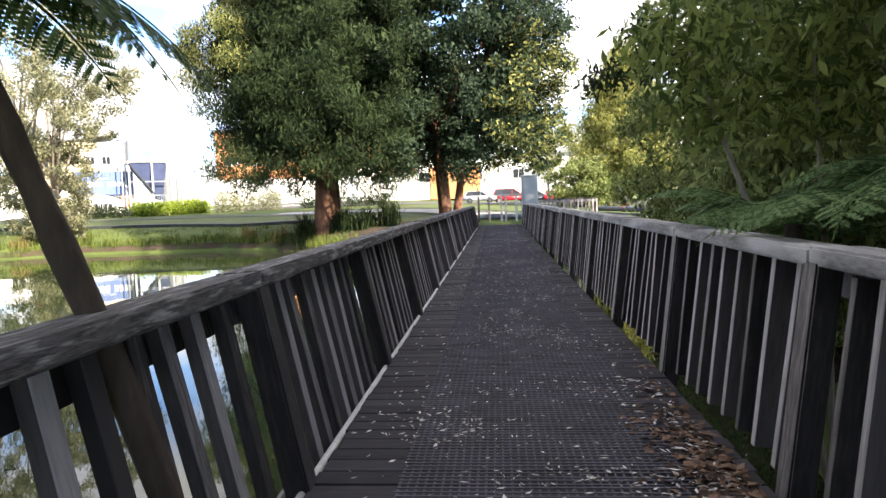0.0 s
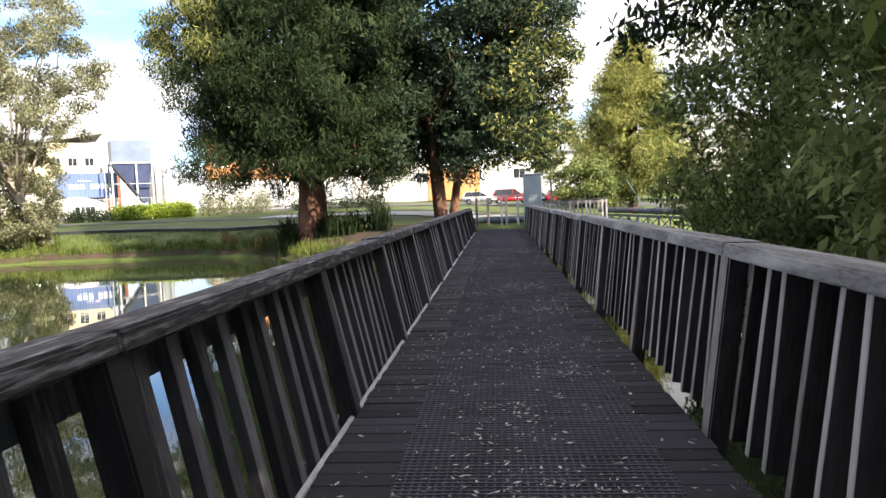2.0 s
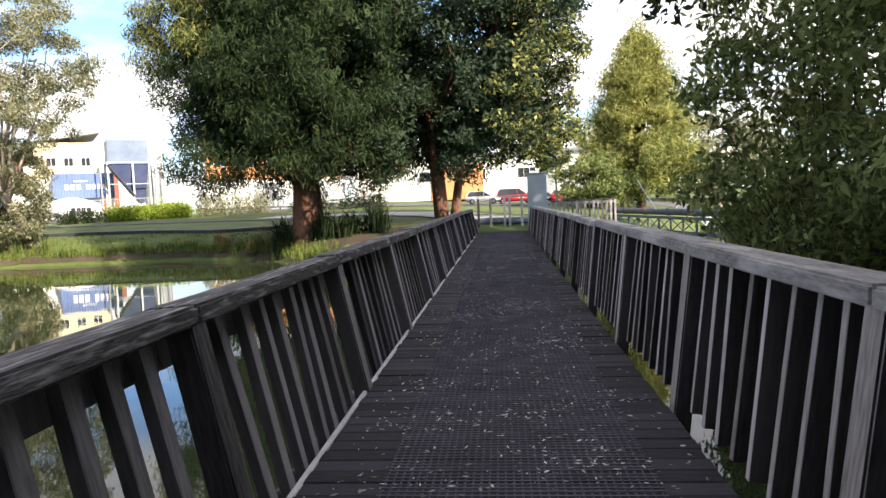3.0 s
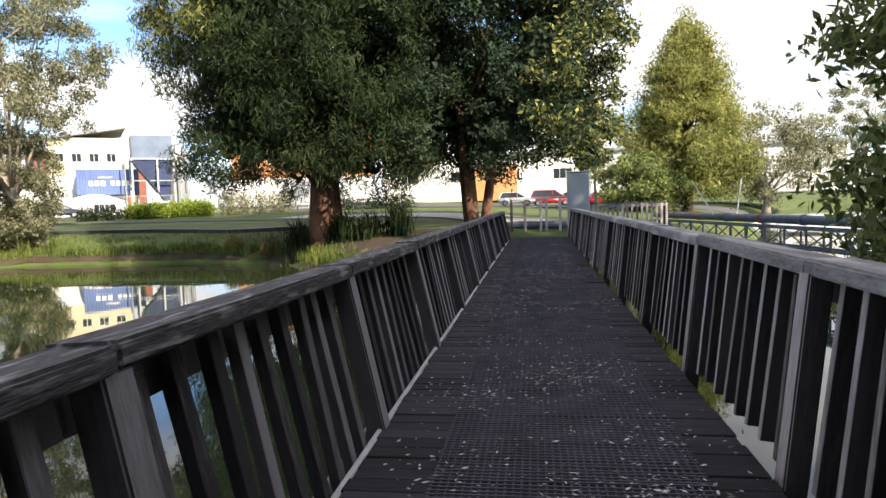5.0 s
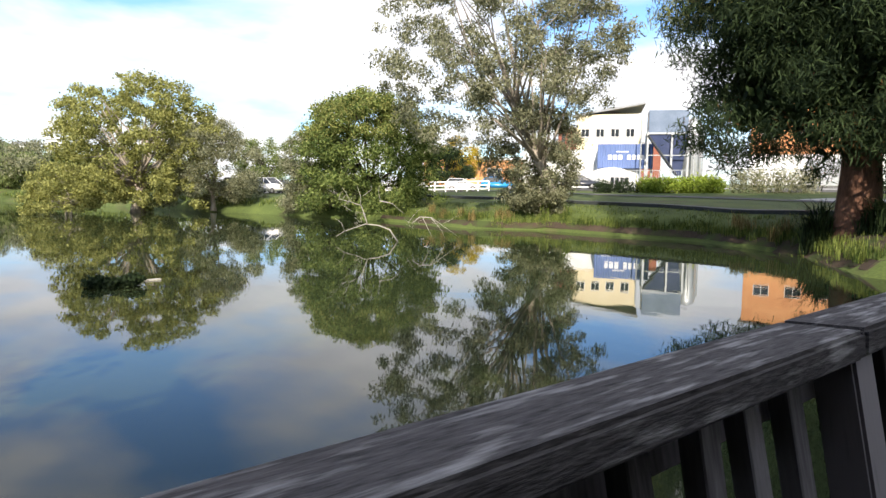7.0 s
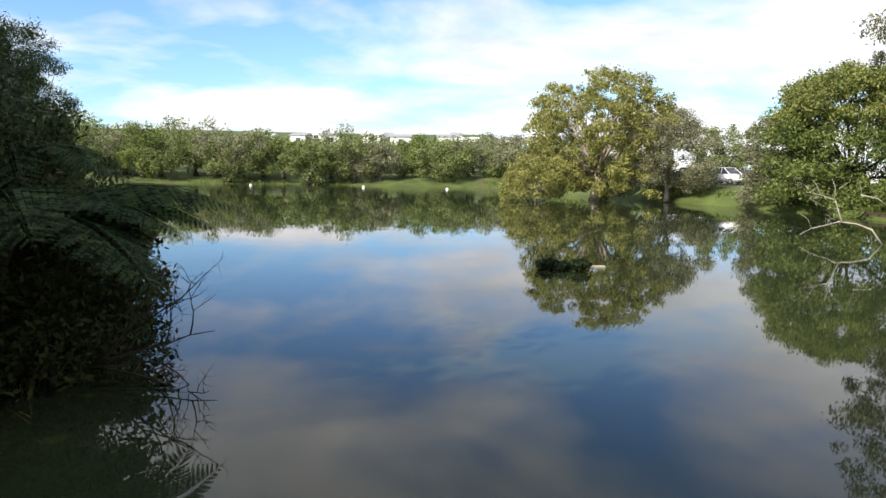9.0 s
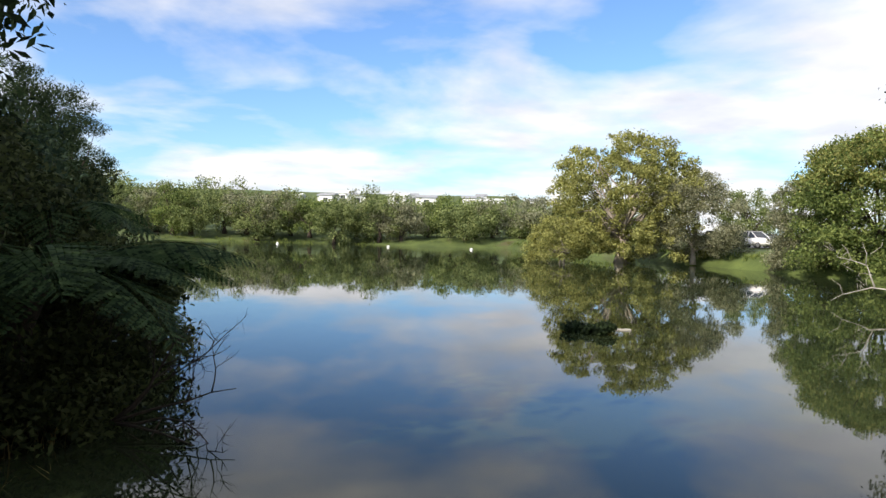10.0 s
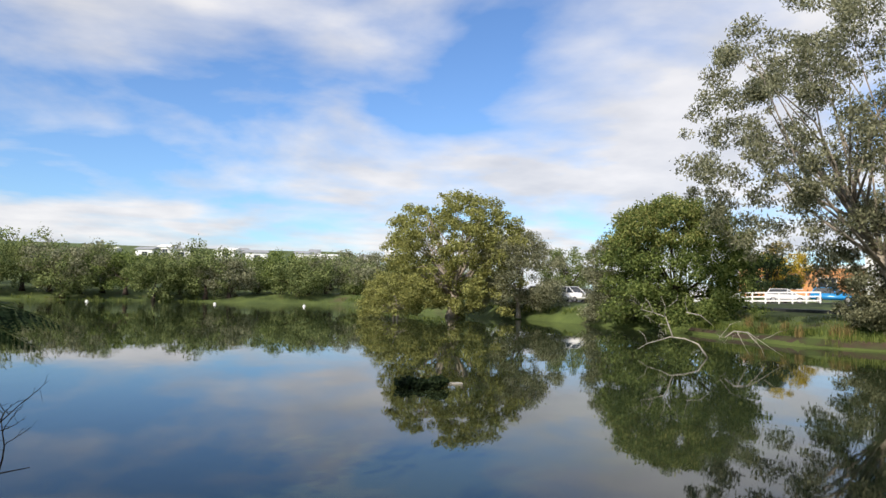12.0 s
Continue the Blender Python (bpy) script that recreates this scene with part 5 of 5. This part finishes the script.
twig([(-0.05, 1.2), (-0.4, 1.3), (-0.7, 1.1)], 0.03)
twig([(-1.2, 0.1), (-1.5, 0.6), (-1.9, 0.9)], 0.035)
twig([(0.9, 2.0), (1.7, 1.85), (2.6, 1.2)], 0.07)
twig([(0.9, 2.0), (0.7, 2.6), (0.9, 3.0)], 0.04)
twig([(2.9, 0.6), (3.6, 1.0), (4.3, 0.95), (5.0, 0.5), (6.0, -0.3)], 0.075)
twig([(4.3, 0.95), (4.9, 0.1), (5.2, -0.4)], 0.04)
twig([(3.6, 1.0), (4.0, 0.3), (4.4, -0.4)], 0.045)
twig([(2.9, 0.6), (3.3, 1.4), (3.9, 1.6)], 0.03)
for k in range(26):                  # fine side twigs
    u0, v0 = (-1.9 + 2.4 * rb.random(), 0.2 + 2.4 * rb.random()) if k < 16 else (2.6 + 2.8 * rb.random(), 0.2 + 0.9 * rb.random())
    if k < 16:
        u0 = -0.2 - 0.55 * v0 + 0.25 * rb.normal()
    du, dv_ = rb.normal() * 0.45, 0.25 + 0.3 * rb.random()
    twig([(u0, v0), (u0 + du * 0.5, v0 + dv_ * 0.6), (u0 + du, v0 + dv_)], 0.026)

weed = empty("floating_weed", -19.9, 13.7, WATER, label="dark green clump of weed floating on the lake", category="weed clump")
v, f = leaf_cloud(rb, [(-0.4, -0.2, 0.12), (0, 0, 0.08), (0.3, 0.3, 0.14), (0.1, 0.5, 0.2), (-0.1, -0.5, 0.12)], np.array([[0.35, 0.3, 0.16]] * 5), 2200, 0.12, 0.5, 0, 0.1)
mesh_np("foliage", v, f, LEAF_DARK, weed)
plank = part("floating_plank", bevel_box(-0.09, -0.22, WATER - 0.03, 0.09, 0.22, WATER + 0.04, 0.01), DEADWOOD)
plank.matrix_basis = pose(-20.5, 14.9, 0)
tagged(plank, "short pale plank floating on the lake", "plank")
# plain white shapes stand in for birds on the far water
for k, (x, y) in enumerate(((-104, -14), (-101, 3), (-96, 15))):
    bm = bmesh.new(); tube(bm, [(0, 0, -0.1), (0, 0, 0.0), (0, 0, 0.16), (0, 0, 0.26)], [0.16, 0.22, 0.18, 0.05], 12)
    bu = part("buoy", bm, WHITE, None, smooth=True); bu.matrix_basis = pose(x, y, WATER)
    tagged(bu, "plain shape standing for a small white bird on the far water", "float", group="floats")


# ---- grasses and sedges along the shore ----
def blades(name, pts, n_each, h, spread, mat, label, rng, lean=0.35, w=0.012, kind=""):
    pts = np.array(pts, float)
    n = len(pts) * n_each
    base = np.repeat(pts, n_each, 0) + np.concatenate([rng.normal(size=(n, 2)) * spread, np.zeros((n, 1))], 1)
    ang = rng.random(n) * 2 * np.pi
    hh = h * (0.5 + 0.8 * rng.random(n))
    d = np.stack([np.cos(ang), np.sin(ang), np.zeros(n)], 1)
    s = np.stack([-np.sin(ang), np.cos(ang), np.zeros(n)], 1) * w
    l = (lean * rng.random(n) * hh)[:, None]
    mid = base + d * l * 0.35 + np.array([0, 0, 1]) * (hh * 0.6)[:, None]
    tip = base + d * l * 1.4 + np.array([0, 0, 1]) * (hh * (1 - 0.3 * rng.random(n)))[:, None]
    v = np.stack([base - s, base + s, mid + s * 0.8, mid - s * 0.8, tip], 1).reshape(-1, 3)
    k = np.arange(n)[:, None] * 5
    f1 = np.concatenate([k, k + 1, k + 2, k + 3], 1)
    f2 = np.concatenate([k + 3, k + 2, k + 4, k + 4], 1)
    me = bpy.data.meshes.new(name)
    me.from_pydata(v.tolist(), [], f1.tolist() + f2[:, :3].tolist())
    me.materials.append(mat)
    ob = new(name, me)
    return tagged(ob, label, "grass", kind=kind or "stuff")


rg2 = np.random.default_rng(71)


def along(line, step, off):
    out = []
    for (ax, ay), (bx_, by_) in zip(line, line[1:]):
        m = max(1, int(math.hypot(bx_ - ax, by_ - ay) / step))
        for i in range(m):
            u = (i + rg2.random()) / m
            x, y = ax + (bx_ - ax) * u + rg2.normal() * off, ay + (by_ - ay) * u + off + abs(rg2.normal()) * off
            out.append((x, y, gz(x, y) - 0.03))
    return out


north = [(-44, 39.5), (-33, 39.6), (-29.6, 42.2), (-19, 42.9), (-12, 39.8), (-8, 34.4)]
blades("shore_grass", along(north, 0.12, 0.3), 22, 0.5, 0.16, GRASS, "long green grass along the bank foot", rg2)
blades("shore_grass", along(north, 0.12, 1.6), 14, 0.22, 0.25, GRASS, "short rough grass on the bank", rg2)
blades("sedge", along([(-39, 39.6), (-33, 39.5), (-30.5, 41.5)], 1.3, 0.3) + along([(-19, 42.9), (-12, 40)], 1.6, 0.4), 90, 0.85, 0.16, REED, "tawny sedge tussocks at the water's edge", rg2, 0.7)
blades("sedge", along([(-30.5, 42.4), (-28.6, 42.6)], 0.5, 0.3), 90, 1.2, 0.14, GRASS, "bright green rushes at a tree foot", rg2, 0.5)
blades("flax", along([(-13.0, 40.2), (-10.5, 38.6), (-6, 36.5)], 0.45, 0.6), 70, 1.5, 0.2, LEAF_DARK, "dark strappy flax around the conifer roots", rg2, 0.9, 0.03)
blades("far_grass", along([(-112, -34), (-112.6, -3), (-107.6, 22), (-80, 31.6), (-66, 34.6), (-57, 37.2), (-50, 38.8)], 0.35, 0.6), 12, 0.5, 0.3, GRASS, "pale grass strip along the far shore", rg2, 0.3, 0.03)
blades("reeds", [(x, y, gz(x, y)) for x, y in zip(-7.5 - 4 * rg2.random(22), 3.6 + 0.5 * rg2.normal(size=22))], 16, 0.9, 0.1, REED, "dry reeds in the shaded shallows", rg2, 0.4)

# ---- leaf litter on the deck ----
nl = 7000
cy = -2 + 30 * rg2.random(90) ** 1.2; cx = 0.1 + 1.3 * rg2.random(90)      # drifts
pick = rg2.integers(0, 90, nl)
loose = rg2.random(nl) < 0.35
ly_ = np.where(loose, -2.5 + 34 * rg2.random(nl) ** 1.25, cy[pick] + rg2.normal(size=nl) * 0.16)
lx_ = np.where(loose, -0.25 + 1.9 * rg2.random(nl), cx[pick] + rg2.normal(size=nl) * 0.22)
lx_ = np.clip(lx_, -0.3, 1.62) - BEND * (ly_ - 8)
heap = rg2.random(nl) < 0.06
ly_ = np.where(heap, -0.5 + 1.5 * np.abs(rg2.normal(size=nl)), ly_); lx_ = np.where(heap, 1.66 - 0.13 * np.abs(rg2.normal(size=nl)), lx_)
ln_ = 0.009 + 0.017 * rg2.random(nl) ** 1.5 + heap * 0.012
an_ = rg2.random(nl) * 6.283
lv = []
for i in range(nl):
    c, s, l_n = math.cos(an_[i]), math.sin(an_[i]), ln_[i]
    wd = l_n * (0.2 + 0.25 * rg2.random())
    z = 0.014 + 0.006 * rg2.random() + 0.02 * heap[i] * rg2.random()
    lv += [(lx_[i] - c * l_n, ly_[i] - s * l_n, z), (lx_[i] - s * wd, ly_[i] + c * wd, z + 0.004 * rg2.random()), (lx_[i] + c * l_n, ly_[i] + s * l_n, z + 0.006 * rg2.random()), (lx_[i] + s * wd, ly_[i] - c * wd, z)]
lit = part("leaf_litter", (lv, [], [(4 * i, 4 * i + 1, 4 * i + 2, 4 * i + 3) for i in range(nl)]), LITTER)
tagged(lit, "small dry leaves scattered over the deck netting", "leaf litter", kind="stuff")
LITTER_BROWN = material("brown_leaf_drift", (0.035, 0.02, 0.014), (0.19, 0.11, 0.07), 20, 80, 0.85, 0, island=0.9)
nd = 900
dx_ = 1.70 - 0.16 * np.abs(rg2.normal(size=nd)); dy_ = 0.9 + 0.75 * rg2.normal(size=nd)
da_, dl_ = rg2.random(nd) * 6.283, 0.018 + 0.032 * rg2.random(nd) ** 1.5
dv = []
for i in range(nd):
    c, s, l_n = math.cos(da_[i]), math.sin(da_[i]), dl_[i]
    wd = l_n * (0.3 + 0.3 * rg2.random())
    z = 0.012 + 0.05 * rg2.random() * max(0.0, (dx_[i] - 1.4) / 0.3)
    t1, t2 = 0.02 * rg2.random(2)
    dv += [(dx_[i] - c * l_n, dy_[i] - s * l_n, z), (dx_[i] - s * wd, dy_[i] + c * wd, z + t1), (dx_[i] + c * l_n, dy_[i] + s * l_n, z + 0.008), (dx_[i] + s * wd, dy_[i] - c * wd, z + t2)]
drift = part("leaf_drift", (dv, [], [(4 * i, 4 * i + 1, 4 * i + 2, 4 * i + 3) for i in range(nd)]), LITTER_BROWN)
tagged(drift, "drift of dead brown leaves against the balustrade foot", "leaf litter", kind="stuff")
blades("moss_tufts", [(1.70 - BEND * (q - 8) + 0.02 * rg2.normal(), q, -0.01) for q in np.concatenate([3 + 2.5 * rg2.random(8), 9 + 10 * rg2.random(16)])], 8, 0.025, 0.025, GRASS, "small green weeds along the deck edge", rg2, 0.8, 0.004)
